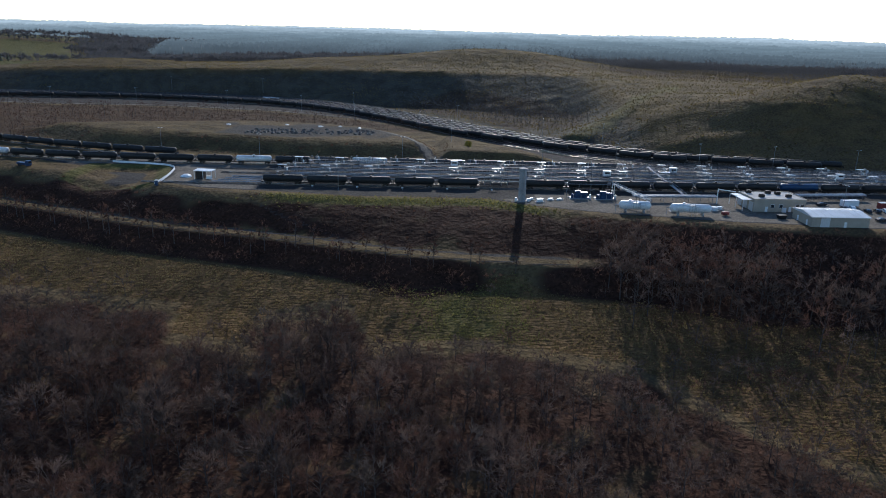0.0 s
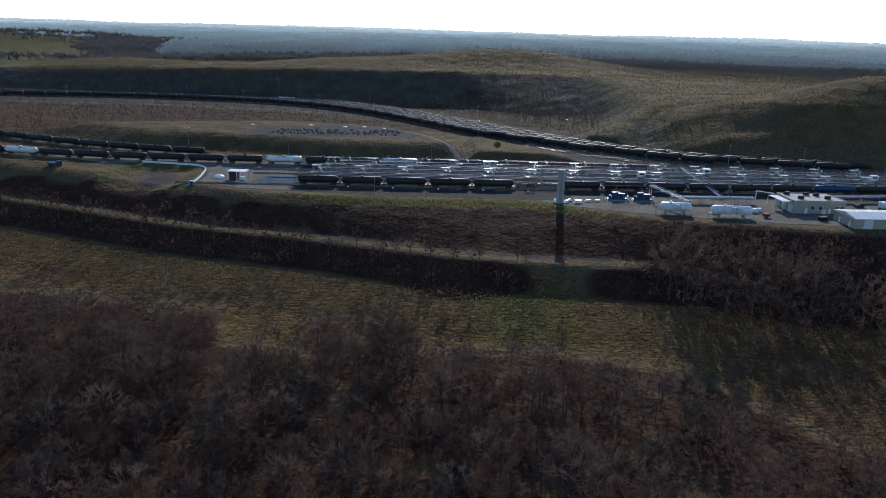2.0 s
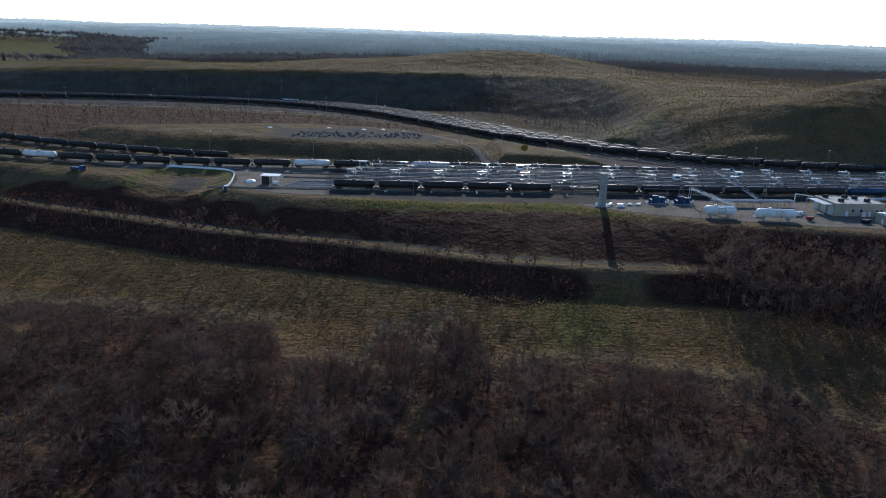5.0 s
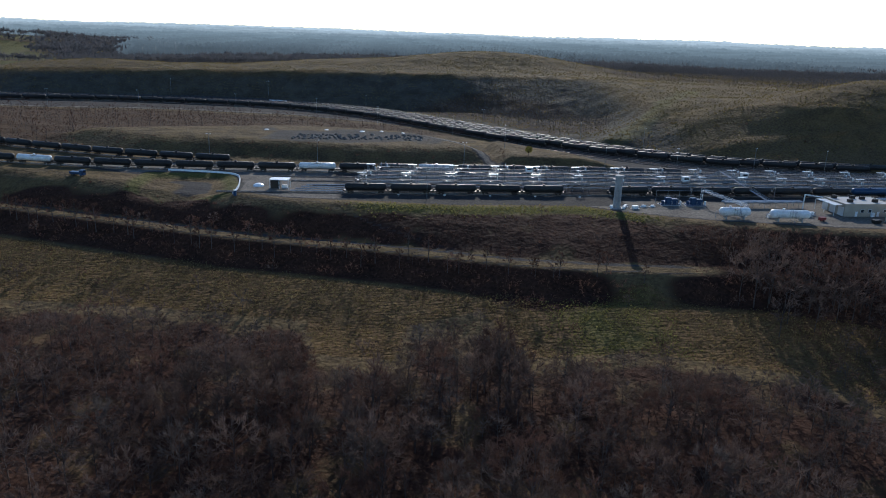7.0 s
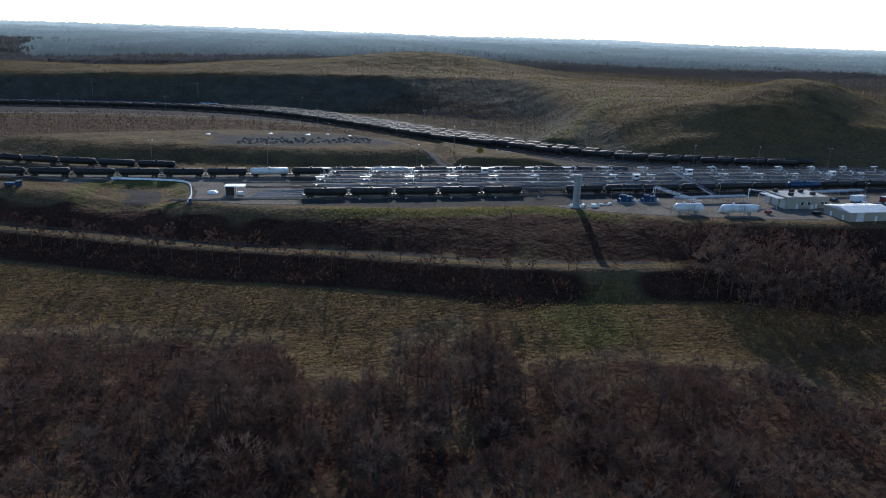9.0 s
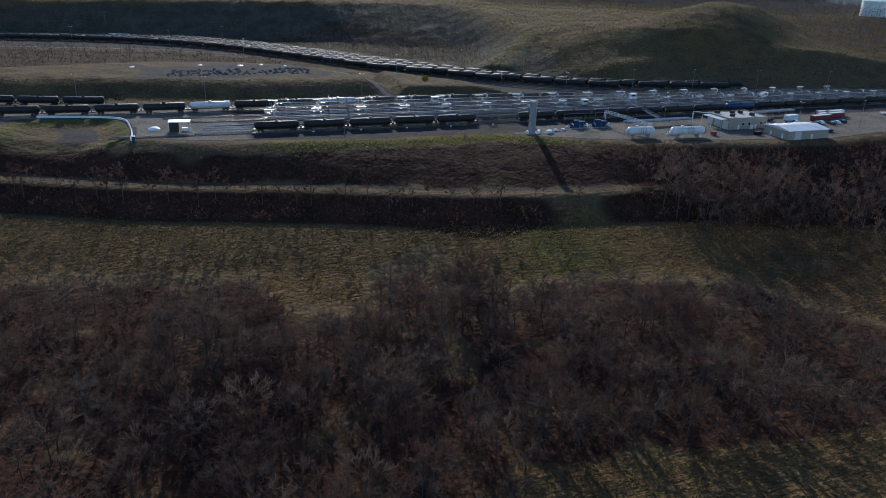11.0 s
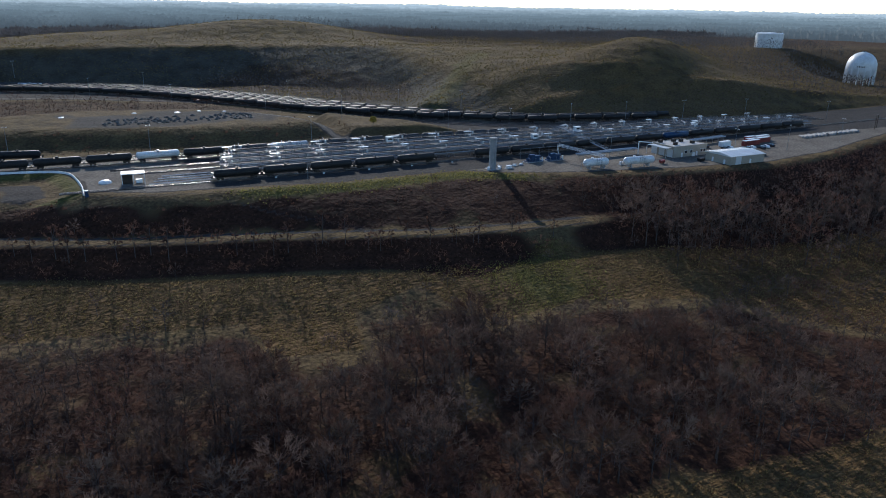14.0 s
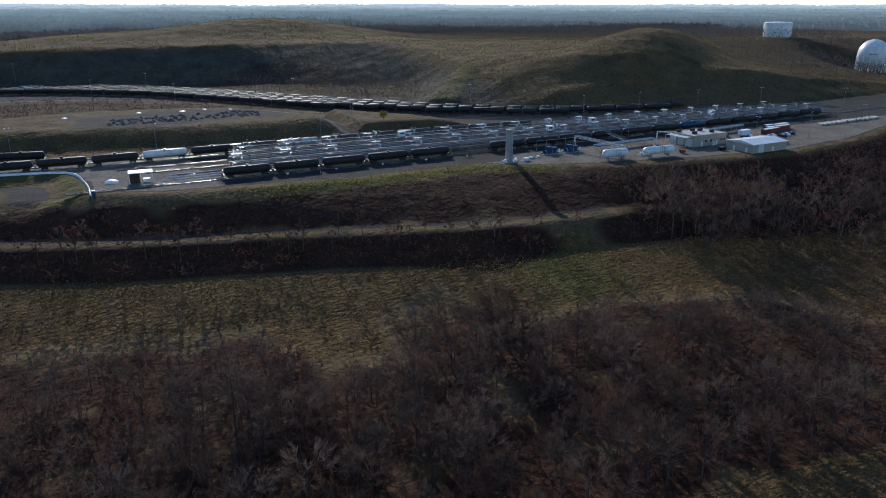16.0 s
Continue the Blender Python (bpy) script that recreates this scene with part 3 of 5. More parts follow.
rng = np.random.RandomState(7)
BARE = [bare_tree(rng, 10.5 + 3.5 * rng.rand(), 4.2 + 1.3 * rng.rand(), 13, 5, 17, 1.45) for _ in range(7)]
THIN = [bare_tree(rng, 10 + 3.5 * rng.rand(), 4.2 + 1.3 * rng.rand(), 8, 5, 11, 2.1, 3) for _ in range(7)]
HEDGE = [bare_tree(rng, 9 + 2 * rng.rand(), 1.7 + 0.7 * rng.rand(), 10, 4, 11, 3.4, 4, 0.3) for _ in range(4)]
SHRUB = [bare_tree(rng, 2.8 + rng.rand(), 1.9, 5, 3, 6, 1.9, 3, 0.05) for _ in range(5)]
SMALL = [bare_tree(rng, 8 + 3 * rng.rand(), 2.9, 4, 2, 6, 4.4, 3) for _ in range(4)]


def woods_here(x, y):
    """How thick the wood stands at a place."""
    e, r, f = yard_edge(x), low_road(x), foot(x)
    gravel, green, field = zones(x, y)
    free = 1 - np.maximum(np.maximum(gravel, field), 0.85 * zones(x, y + 8)[2] * (y < r - 30))
    valley = smooth_mask(r - 40 - y, 3) * smooth_mask(y - 20, 10)
    lane, _ = seg_dist(x, y, -33, 235, -42, 130)
    valley = valley * (1 - 0.8 * np.exp(-(lane / 2.2) ** 2)) * (0.45 + 0.55 * ramp(-0.3, 0.1, fbm(x, y, 16, 31)))
    hedge = np.exp(-((y - (r - 11)) / 5.0) ** 2) * 0.06 * smooth_mask(12 - x, 6)
    west_wood = smooth_mask(-60 - x, 25) * smooth_mask(r - 4 - y, 2) * smooth_mask(y - r + 13, 3) * 0.15
    hedge = np.maximum(hedge, west_wood)
    slope = smooth_mask(e - 17 - y, 3) * smooth_mask(y - (r - 45), 4) * smooth_mask(x - 62, 12)
    verge = 0.025 * smooth_mask(e - 6 - y, 2) * smooth_mask(y - r - 5, 2)
    west = 0.3 * smooth_mask(e - 24 - y, 3) * smooth_mask(y - r - 4, 3) * smooth_mask(-95 - x, 10)
    lone = 0.4 * smooth_mask(x - 66, 6) * smooth_mask(r - 20 - y, 3) * field + 0.02 * field
    return np.clip(np.maximum.reduce([valley, hedge, slope, verge, west]) * free + lone, 0, 1)


def scatter(rng, x0, x1, y0, y1, step, dens):
    out = []
    nx, ny = int((x1 - x0) / step), int((y1 - y0) / step)
    X, Y = np.meshgrid(np.arange(nx), np.arange(ny))
    X = x0 + (X + rng.rand(*X.shape)) * step
    Y = y0 + (Y + rng.rand(*Y.shape)) * step
    keep = rng.rand(*X.shape) < dens(X, Y)
    return X[keep], Y[keep]


def in_sight(x, y):
    """The part of the valley that the flight looks over, with a margin."""
    return ((x > -85 - 0.78 * y) & (x < 45 + 0.95 * y)).astype(float)


def low_growth(a, b):
    r = low_road(a)
    bank = smooth_mask(r - 6 - b, 1.5) * smooth_mask(b - r + 19 + 7 * np.exp(-((a + 8) / 16) ** 2), 3) * (1 - 0.97 * np.exp(-((a - 30) / 13) ** 2))
    e = yard_edge(a)
    brow = smooth_mask(e - 5 - b, 2) * smooth_mask(b - e + 24, 3) * smooth_mask(a - 55, 8)
    west = smooth_mask(e - 15 - b, 2) * smooth_mask(b - r - 5, 2) * smooth_mask(-80 - a, 12) * 0.85
    verge = 0.95 * smooth_mask(e - 9 - b, 2) * smooth_mask(b - r - 5, 2) * (0.4 + ramp(-0.3, 0.3, fbm(a, b, 14, 51)))
    return np.maximum.reduce([0.5 * woods_here(a, b), bank, 0.95 * brow, west, verge]) * in_sight(a, b)


def plant():
    rng = np.random.RandomState(21)
    x, y = scatter(rng, -330, 330, 55, 345, 5.6, lambda a, b: woods_here(a, b) * in_sight(a, b))
    z = height(x, y)
    # the first 280 in the middle of the wood stand singly
    order = np.argsort(np.hypot((x + 50) / 1.6, y - 165))
    single, rest = order[:280], order[280:]
    # lower growth where the wood meets the fields
    low = 1 - 0.4 * zones(x, y + 20)[2] * (y < low_road(x) - 30)
    tall = (0.85 + 0.4 * fbm(x, y, 30, 32)) * low * np.where(x < 62, 1 - 0.45 * (y > low_road(x) - 22), 1 + 0.45 * (y > low_road(x) - 50) - 0.7 * (y > yard_edge(x) - 32))
    tone = fbm(x, y, 17, 61) + 0.5 * rng.randn(len(x))
    protos = [[array_mesh("trunk", t[0], t[1], M_BARK), [array_mesh("crown", c[0], c[1], m) for m in (M_TWIG, M_TWIGB, M_TWIGG)]] for t, c in BARE]
    shades = ("grey-brown", "dull reddish-brown", "pale grey")
    for i in single:
        trunk, crowns = protos[rng.randint(len(protos))]
        s = (0.62 + 0.62 * rng.rand()) * tall[i]
        k = 0 if tone[i] < 0.15 else 1 if tone[i] < 0.45 else 2
        ob = thing("tree", "leafless deciduous tree with %s twigs in the valley wood" % shades[k], "tree", "trees of the valley wood",
                   Matrix.LocRotScale((x[i], y[i], z[i] - 0.1), Euler((0, 0, rng.rand() * 6.28)), (s, s, s * (0.9 + 0.25 * rng.rand()))))
        new("trunk", trunk).parent = ob
        new("crown", crowns[k]).parent = ob
    n = len(THIN)
    kinds = [triangles(t) for t, c in THIN] + [triangles(c) for t, c in THIN]
    rows = [(x[i], y[i], z[i] - 0.1, rng.rand() * 6.28, (0.62 + 0.62 * rng.rand()) * tall[i], rng.randint(n), tone[i]) for i in rest]
    many("valley_wood_trunks", kinds, [q[:6] for q in rows], M_BARK, "dense leafless trunks and limbs of the valley wood", "wood")
    for lo, hi, m, word in ((-9, 0.15, M_TWIG, "grey-brown"), (0.15, 0.45, M_TWIGB, "dull reddish-brown"), (0.45, 9, M_TWIGG, "pale grey")):
        many("valley_wood_twigs", kinds, [(*q[:5], q[5] + n) for q in rows if lo <= q[6] < hi], m, word + " bare twigs of the valley wood", "wood")
    # a row of slim trees along the foot of the road bank
    protos = [(array_mesh("trunk", t[0], t[1], M_BARK), array_mesh("crown", c[0], c[1], M_TWIGB)) for t, c in HEDGE]
    at = list(np.arange(-262, 4, 5.6)) + [15, 20, 31]
    for a in at:
        a = a + rng.randn() * 1.3
        b = float(low_road(a)) - 9.5 + rng.randn() * 1.5
        trunk, crown = protos[rng.randint(len(protos))]
        s = (0.75 + 0.6 * rng.rand()) * (0.85 if a > -40 else 1)
        ob = thing("hedge_tree", "slim leafless tree in the thicket below the gravel road", "tree", "trees along the road bank",
                   Matrix.LocRotScale((a, b, hz(a, b) - 0.1), Euler((0, 0, rng.rand() * 6.28)), (s, s, s)))
        new("trunk", trunk).parent = ob
        new("crown", crown).parent = ob
    # underwood
    x, y = scatter(rng, -330, 330, 70, 345, 3.1, low_growth)
    z = height(x, y)
    kinds = [triangles(c) for t, c in SHRUB]
    hedge = np.where((x < 62) & (y > low_road(x) - 28), np.where(y > low_road(x), 0.5, 0.62 + 0.8 * (rng.rand(len(x)) < 0.15)), 1)
    rows = [(x[i], y[i], z[i] - 0.2, rng.rand() * 6.28, (0.5 + 0.8 * rng.rand()) * hedge[i], rng.randint(5)) for i in range(len(x))]
    many("underwood", kinds, rows, M_BRUSH, "brown leafless shrubs and saplings under the trees", "shrubs")


def far_density(x, y):
    gravel, green, field = zones(x, y)
    f, g = foot(x), ridge(x)
    bowl = smooth_mask(inside(x, y, [(-40, 660), (20, 590), (60, 520), (110, 530), (130, 580), (90, 640), (20, 680)]), 8) * 0.9
    strip = smooth_mask(y - 500, 8) * smooth_mask(f - 72 - y, 5) * smooth_mask(30 - x, 10)
    knoll = smooth_mask(-235 - x, 20) * smooth_mask(y - 425 - (x + 300) * 0.0, 10) * smooth_mask(f - 72 - y, 5)
    behind = smooth_mask(y - (g + 150 - 105 * ramp(130, 210, x)), 15) * smooth_mask(fbm(x, y, 260, 11) + 0.6, 0.2)
    easty = smooth_mask(x - 350, 12) * smooth_mask(y - (f + 15), 10) * 0.8
    return np.clip(np.maximum.reduce([bowl, strip, knoll, behind, easty]) * (1 - gravel) * (1 - field), 0, 1)


def plant_far():
    rng = np.random.RandomState(33)
    kinds = [triangles((t[0][:18], t[1][:9])) for t, c in SMALL] + [triangles(c) for t, c in SMALL]
    x, y = scatter(rng, -420, 620, 400, 900, 6.6, far_density)
    z = height(x, y)
    strip = (y < foot(x)) & (x < 40)
    rows = [(x[i], y[i], z[i] - 0.1, rng.rand() * 6.28, (0.7 + 0.4 * rng.rand()) * (0.55 if strip[i] and rng.rand() < 0.75 else 1), rng.randint(4)) for i in range(len(x))]
    many("hillside_wood_trunks", kinds, rows, M_BARK, "leafless trunks on the slopes behind the yard", "wood")
    many("hillside_wood_twigs", kinds, [(*q[:5], q[5] + 4) for q, k in zip(rows, strip) if not k], M_FARWOOD, "bare grey twigs of the woods behind the yard", "wood")
    many("scrub_wood_twigs", kinds, [(*q[:5], q[5] + 4) for q, k in zip(rows, strip) if k], M_TWIGB, "bare reddish-brown scrub between the mound and the sidings", "wood")
    tuft = []
    for k in range(6):
        v, f = [], []
        for j in range(3):
            h, p = 6 + 4 * rng.rand(), np.array([rng.randn() * 3, rng.randn() * 3, 0])
            v += [p + (-0.25, 0, 0), p + (0.25, 0, 0), p + (0, 0, h)]
            for q in range(11):
                d = rng.randn(3) * (0.8, 0.8, 0.5) + (0, 0, 0.55)
                d = d / np.linalg.norm(d) * (0.32 + 0.15 * rng.rand()) * h
                w = np.cross(d, rng.randn(3))
                w = w / np.linalg.norm(w) * (0.3 + 0.25 * rng.rand())
                c = p + (0, 0, h * 0.45)
                v += [c + d * 0.2 - w, c + d * 0.2 + w, c + d]
        f = [(i, i + 1, i + 2) for i in range(0, len(v), 3)]
        tuft.append(triangles((np.array(v), f)))
    xs, ys = [], []
    for y0, y1, half, step in ((890, 1230, 800, 9.5), (1230, 1900, 1150, 15)):
        a, b = scatter(rng, -half, half, y0, y1, step, lambda p, q: far_density(p, q) * ((q < 1230) | (p < -0.3 * q)))
        xs.append(a)
        ys.append(b)
    x, y = np.concatenate(xs), np.concatenate(ys)
    z = height(x, y)
    rows = [(x[i], y[i], z[i] - 0.3, rng.rand() * 6.28, (1.0 + 0.6 * rng.rand()) * (1.0 if y[i] < 1250 else 1.5), rng.randint(6)) for i in range(len(x))]
    many("distant_woods", tuft, rows, M_FARWOOD, "leafless woods over the distant hills", "wood")


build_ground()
plant()
plant_far()


def tufts():
    """Rough grass on the fields and low scrub on the hills."""
    rng = np.random.RandomState(5)
    kinds = []
    for k in range(5):
        v, f = [], []
        for j in range(5):
            a, w, h = rng.rand() * 6.28, 0.2 + 0.25 * rng.rand(), 0.4 + 0.5 * rng.rand()
            p, d = np.array([rng.randn() * 0.3, rng.randn() * 0.3, -0.1]), np.array([math.cos(a), math.sin(a), 0]) * w
            i = len(v)
            v += [p - d, p + d, p + rng.randn(3) * 0.15 + (0, 0, h)]
            f.append((i, i + 1, i + 2))
        kinds.append((np.array(v), np.array(f, np.int32)))
    x, y = scatter(rng, -270, 250, 75, 330, 0.72, lambda a, b: zones(a, b)[2] * in_sight(a, b) * (0.35 + 0.65 * ramp(-0.4, 0.3, fbm(a, b, 6, 71))) * (b < yard_edge(a) - 20))
    z = height(x, y)
    rows = [(x[i], y[i], z[i], rng.rand() * 6.28, 0.3 + 0.4 * rng.rand() ** 2, rng.randint(5)) for i in range(len(x))]
    lush = np.exp(-((x - 14) / 22) ** 2) * (y > 180) + 0.3 * rng.rand(len(x))
    many("field_grass", kinds, [q for q, g in zip(rows, lush) if g < 0.55], M_STRAW, "tussocky straw-coloured grass on the fields", "grass")
    many("green_grass", kinds, [q for q, g in zip(rows, lush) if g >= 0.55], M_GREEN, "tussocky green grass on the lit field", "grass")
    x, y = scatter(rng, -420, 520, 380, 880, 2.7, lambda a, b: smooth_mask(b - foot(a) - 2, 3) * (1 - ramp(860, 960, b)) * (0.3 + 0.7 * ramp(-0.3, 0.3, fbm(a, b, 30, 41))))
    z = height(x, y)
    rows = [(x[i], y[i], z[i], rng.rand() * 6.28, 0.6 + 0.6 * rng.rand(), rng.randint(5)) for i in range(len(x))]
    many("hill_grass", kinds, rows, M_HILLGRASS, "rough dry grass over the hills", "grass")
    x, y = scatter(rng, -90, 60, 280, 306, 1.0, lambda a, b: np.exp(-((b - yard_edge(a) + 3) / 4.5) ** 2) * ramp(-90, -50, a) * (1 - ramp(40, 60, a)))
    z = height(x, y)
    rows = [(x[i], y[i], z[i], rng.rand() * 6.28, 0.4 + 0.4 * rng.rand(), rng.randint(5)) for i in range(len(x))]
    many("edge_grass", kinds, rows, M_GREEN, "green grass along the yard edge", "grass")
    scrub = []
    for k in range(4):
        v, f = [], []
        for j in range(7):
            a, w, h = rng.rand() * 6.28, 0.3 + 0.3 * rng.rand(), 0.8 + 0.9 * rng.rand()
            p, d = np.array([rng.randn() * 0.6, rng.randn() * 0.6, -0.2]), np.array([math.cos(a), math.sin(a), 0]) * w
            i = len(v)
            v += [p - d * 0.5, p + d, p + rng.randn(3) * 0.4 + (0, 0, h)]
            f.append((i, i + 1, i + 2))
        scrub.append((np.array(v), np.array(f, np.int32)))

    def thick(a, b):
        hills = smooth_mask(b - foot(a) - 2, 3) * (1 - ramp(860, 960, b)) * ramp(-0.25, 0.5, fbm(a, b, 55, 15))
        bank = smooth_mask(inside(a, b, MOUND), 2) * (1 - smooth_mask(inside(a, b, MOUND) - 20, 3)) * 0.8
        verge = smooth_mask(yard_edge(a) - 3 - b, 2) * smooth_mask(b - low_road(a) - 4, 2)
        return np.maximum.reduce([hills * 0.06, bank, 0.3 * verge]) * (1 - zones(a, b)[0])

    x, y = scatter(rng, -420, 520, 255, 880, 3.6, thick)
    z = height(x, y)
    rows = [(x[i], y[i], z[i], rng.rand() * 6.28, 0.3 + 0.45 * rng.rand() ** 2, rng.randint(4)) for i in range(len(x))]
    many("hill_scrub", scrub, rows, M_BRUSH, "low russet scrub on the banks and hills", "shrubs")


tufts()


# ---- distance ----
def haze_material(name, dark, glow):
    m = bpy.data.materials.new(name)
    m.use_nodes = True
    n, l = m.node_tree.nodes, m.node_tree.links
    b = n["Principled BSDF"]
    geo, tex = n.new("ShaderNodeNewGeometry"), n.new("ShaderNodeTexNoise")
    scale = n.new("ShaderNodeVectorMath")
    scale.operation = "MULTIPLY"
    scale.inputs[1].default_value = (0.011, 0.0, 0.13)
    tex.inputs["Scale"].default_value, tex.inputs["Detail"].default_value = 1.0, 8
    l.new(geo.outputs["Position"], scale.inputs[0])
    l.new(scale.outputs[0], tex.inputs["Vector"])
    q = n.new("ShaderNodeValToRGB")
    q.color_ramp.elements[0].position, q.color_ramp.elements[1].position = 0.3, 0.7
    # aerial haze painted as emission: the glow colour, varied by noise
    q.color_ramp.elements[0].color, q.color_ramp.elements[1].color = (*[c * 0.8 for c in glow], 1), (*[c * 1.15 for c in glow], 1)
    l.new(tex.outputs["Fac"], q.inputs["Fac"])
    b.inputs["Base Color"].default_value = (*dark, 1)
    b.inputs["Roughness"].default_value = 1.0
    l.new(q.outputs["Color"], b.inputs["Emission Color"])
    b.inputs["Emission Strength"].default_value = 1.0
    return m


def distant_ridges():
    rng = np.random.RandomState(3)
    # glow in place of haze, from dim near ridges to pale far ones
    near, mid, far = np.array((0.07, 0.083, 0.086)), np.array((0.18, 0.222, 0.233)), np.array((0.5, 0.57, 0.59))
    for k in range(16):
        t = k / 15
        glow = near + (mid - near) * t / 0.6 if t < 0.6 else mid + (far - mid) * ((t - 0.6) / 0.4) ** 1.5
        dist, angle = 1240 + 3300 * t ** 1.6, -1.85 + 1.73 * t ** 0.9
        ang = np.radians(np.arange(-70, 70, 0.06))
        wave = 0.13 * fbm(ang * 57, ang * 0, 8 + 2 * (k % 5), 20 + k) + 0.035 * fbm(ang * 57, ang * 0, 2.5, 40 + k)
        # the nearer woods leave the western meadows open
        open_west = 3.0 * ramp(-19, -25, np.degrees(ang)) * (dist < 1950)
        top = 69 + dist * np.tan(np.radians(angle + wave - open_west)) + np.convolve(rng.rand(len(ang)), (0.25, 0.5, 0.25), "same") * 8
        s = Shape()
        n = len(ang)
        v = [((dist) * math.sin(a), dist * math.cos(a), z) for a, z in zip(ang, top)] + [((dist - 60) * math.sin(a), (dist - 60) * math.cos(a), -30) for a in ang]
        s.add(v, [(i, i + n, i + n + 1, i + 1) for i in range(n - 1)])
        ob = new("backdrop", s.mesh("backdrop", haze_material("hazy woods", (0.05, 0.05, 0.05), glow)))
        tagged(ob, "wooded ridge on the horizon with painted blue haze glow", "backdrop", kind="structure")


distant_ridges()


# ---- railway ----
def tank_car(paint, label, cat="tank car"):
    """A pressure tank car 18.6 m over its ends, along x, rails at z 0."""
    ob = thing("tank_car", label, cat)
    R, L = 1.52, 16.7
    rings = [(0.15, -L / 2 - 0.75), (0.8, -L / 2 - 0.62), (1.25, -L / 2 - 0.32), (R, -L / 2), (R, L / 2), (1.25, L / 2 + 0.32), (0.8, L / 2 + 0.62), (0.15, L / 2 + 0.75)]
    part("tank", Shape().lathe(rings, "x", 18, (0, 0, 2.75)), paint, ob, smooth=True)
    dome = part("dome", Shape().lathe([(0.62, 4.1), (0.62, 4.55), (0.5, 4.68), (0.1, 4.72)], "z", 12), paint, ob, smooth=True)
    s = Shape()
    for y in (-0.95, 0.95):
        s.box(0, y, 4.12, 3.2, 0.45, 0.06)
        for x in (-1.6, -0.6, 0.6, 1.6):
            s.tube((x, y * 1.2, 4.1), (x, y * 1.2, 5.05), 0.03, 4)
        s.tube((-1.6, y * 1.2, 5.05), (1.6, y * 1.2, 5.05), 0.03, 4)
    part("walkway", s, M_STEEL, dome)
    s = Shape()
    for x in (-L / 2 - 0.2, L / 2 + 0.2):
        s.box(x, 0, 1.15, 2.6, 2.4, 0.3)
        s.box(x + math.copysign(1.1, x), 0, 1.6, 0.12, 2.6, 0.9)
    s.box(0, 0, 1.1, L, 0.5, 0.3)
    part("underframe", s, M_STEEL, ob)
    for y in (-1.62, 1.62):
        s = Shape()
        for x in (-0.25, 0.25):
            s.tube((x, y, 1.3), (x, y * 0.75, 4.2), 0.03, 4)
        for k in range(7):
            s.tube((-0.25, y * (1 - 0.035 * k), 1.5 + 0.4 * k), (0.25, y * (1 - 0.035 * k), 1.5 + 0.4 * k), 0.025, 4)
        part("ladder", s, M_STEEL, ob)
    for x in (-6.6, 6.6):
        s = Shape()
        for y in (-1.0, 1.0):
            s.box(x, y, 0.6, 2.3, 0.18, 0.32)
        s.box(x, 0, 0.75, 0.5, 2.2, 0.35)
        truck = part("truck", s, M_STEEL, ob)
        for dx in (-0.85, 0.85):
            w = Shape()
            for y in (-0.75, 0.75):
                w.tube((x + dx, y - 0.07, 0.46), (x + dx, y + 0.07, 0.46), 0.46, 12)
            w.tube((x + dx, -0.75, 0.46), (x + dx, 0.75, 0.46), 0.09, 6)
            part("wheelset", w, M_STEEL, truck)
    for x in (-1, 1):
        part("coupler", Shape().box(x * 9.55, 0, 0.85, 0.9, 0.3, 0.3), M_STEEL, ob)
    return ob


def smooth_curve(pts, step=1.0):
    """Points every step metres along a smooth line through pts."""
    p = np.array(pts, float)
    for _ in range(4):
        q = [p[0]]
        for a, b in zip(p[:-1], p[1:]):
            q += [a * 0.75 + b * 0.25, a * 0.25 + b * 0.75]
        p = np.array(q + [p[-1]])
    d = np.r_[0, np.cumsum(np.hypot(*np.diff(p, axis=0).T))]
    s = np.arange(0, d[-1], step)
    return np.stack([np.interp(s, d, p[:, 0]), np.interp(s, d, p[:, 1])], -1)


def offset_curve(c, o):
    t = np.gradient(c, axis=0)
    t /= np.linalg.norm(t, axis=1, keepdims=True)
    return c + np.stack([-t[:, 1], t[:, 0]], -1) * o


def track(c, name="railway_track"):
    """Ballast with its rails on; the sleepers lie in it."""
    ob = thing(name, "railway track with steel rails on grey ballast", "railway track", "railway tracks")
    c = c[::4] if len(c) > 8 else c
    z = 0.06

    def ribbon(o0, o1, z0, z1):
        a, b = offset_curve(c, o0), offset_curve(c, o1)
        s = Shape()
        k = len(c)
        v = [(*p, z0) for p in a] + [(*p, z1) for p in a] + [(*p, z1) for p in b] + [(*p, z0) for p in b]
        f = []
        for i in range(k - 1):
            for j in range(3):
                f.append((j * k + i, j * k + i + 1, (j + 1) * k + i + 1, (j + 1) * k + i))
        return s.add(v, f)

    part("ballast", ribbon(-1.7, 1.7, 0.0, 0.16), M_BALLAST, ob)
    for o in (-0.75, 0.75):
        part("rail", ribbon(o - 0.05, o + 0.05, 0.16, 0.34), M_RAIL, ob)
    return ob


M_BALLAST = mat("ballast", (0.1, 0.094, 0.088), (0.05, 0.047, 0.045), 1.0, 0, 0.3, 6, 0.5, 0.0)

BLACK_CAR = tank_car(M_BLACK, "black pressure tank car standing on the siding")
WHITE_CAR = tank_car(M_WHITE, "white pressure tank car standing on the siding")
BLUE_CAR = tank_car(M_BLUE, "blue tank car standing among black ones")
tagged(BLACK_CAR, group="black tank cars")
tagged(WHITE_CAR, group="white tank cars")
used = set()


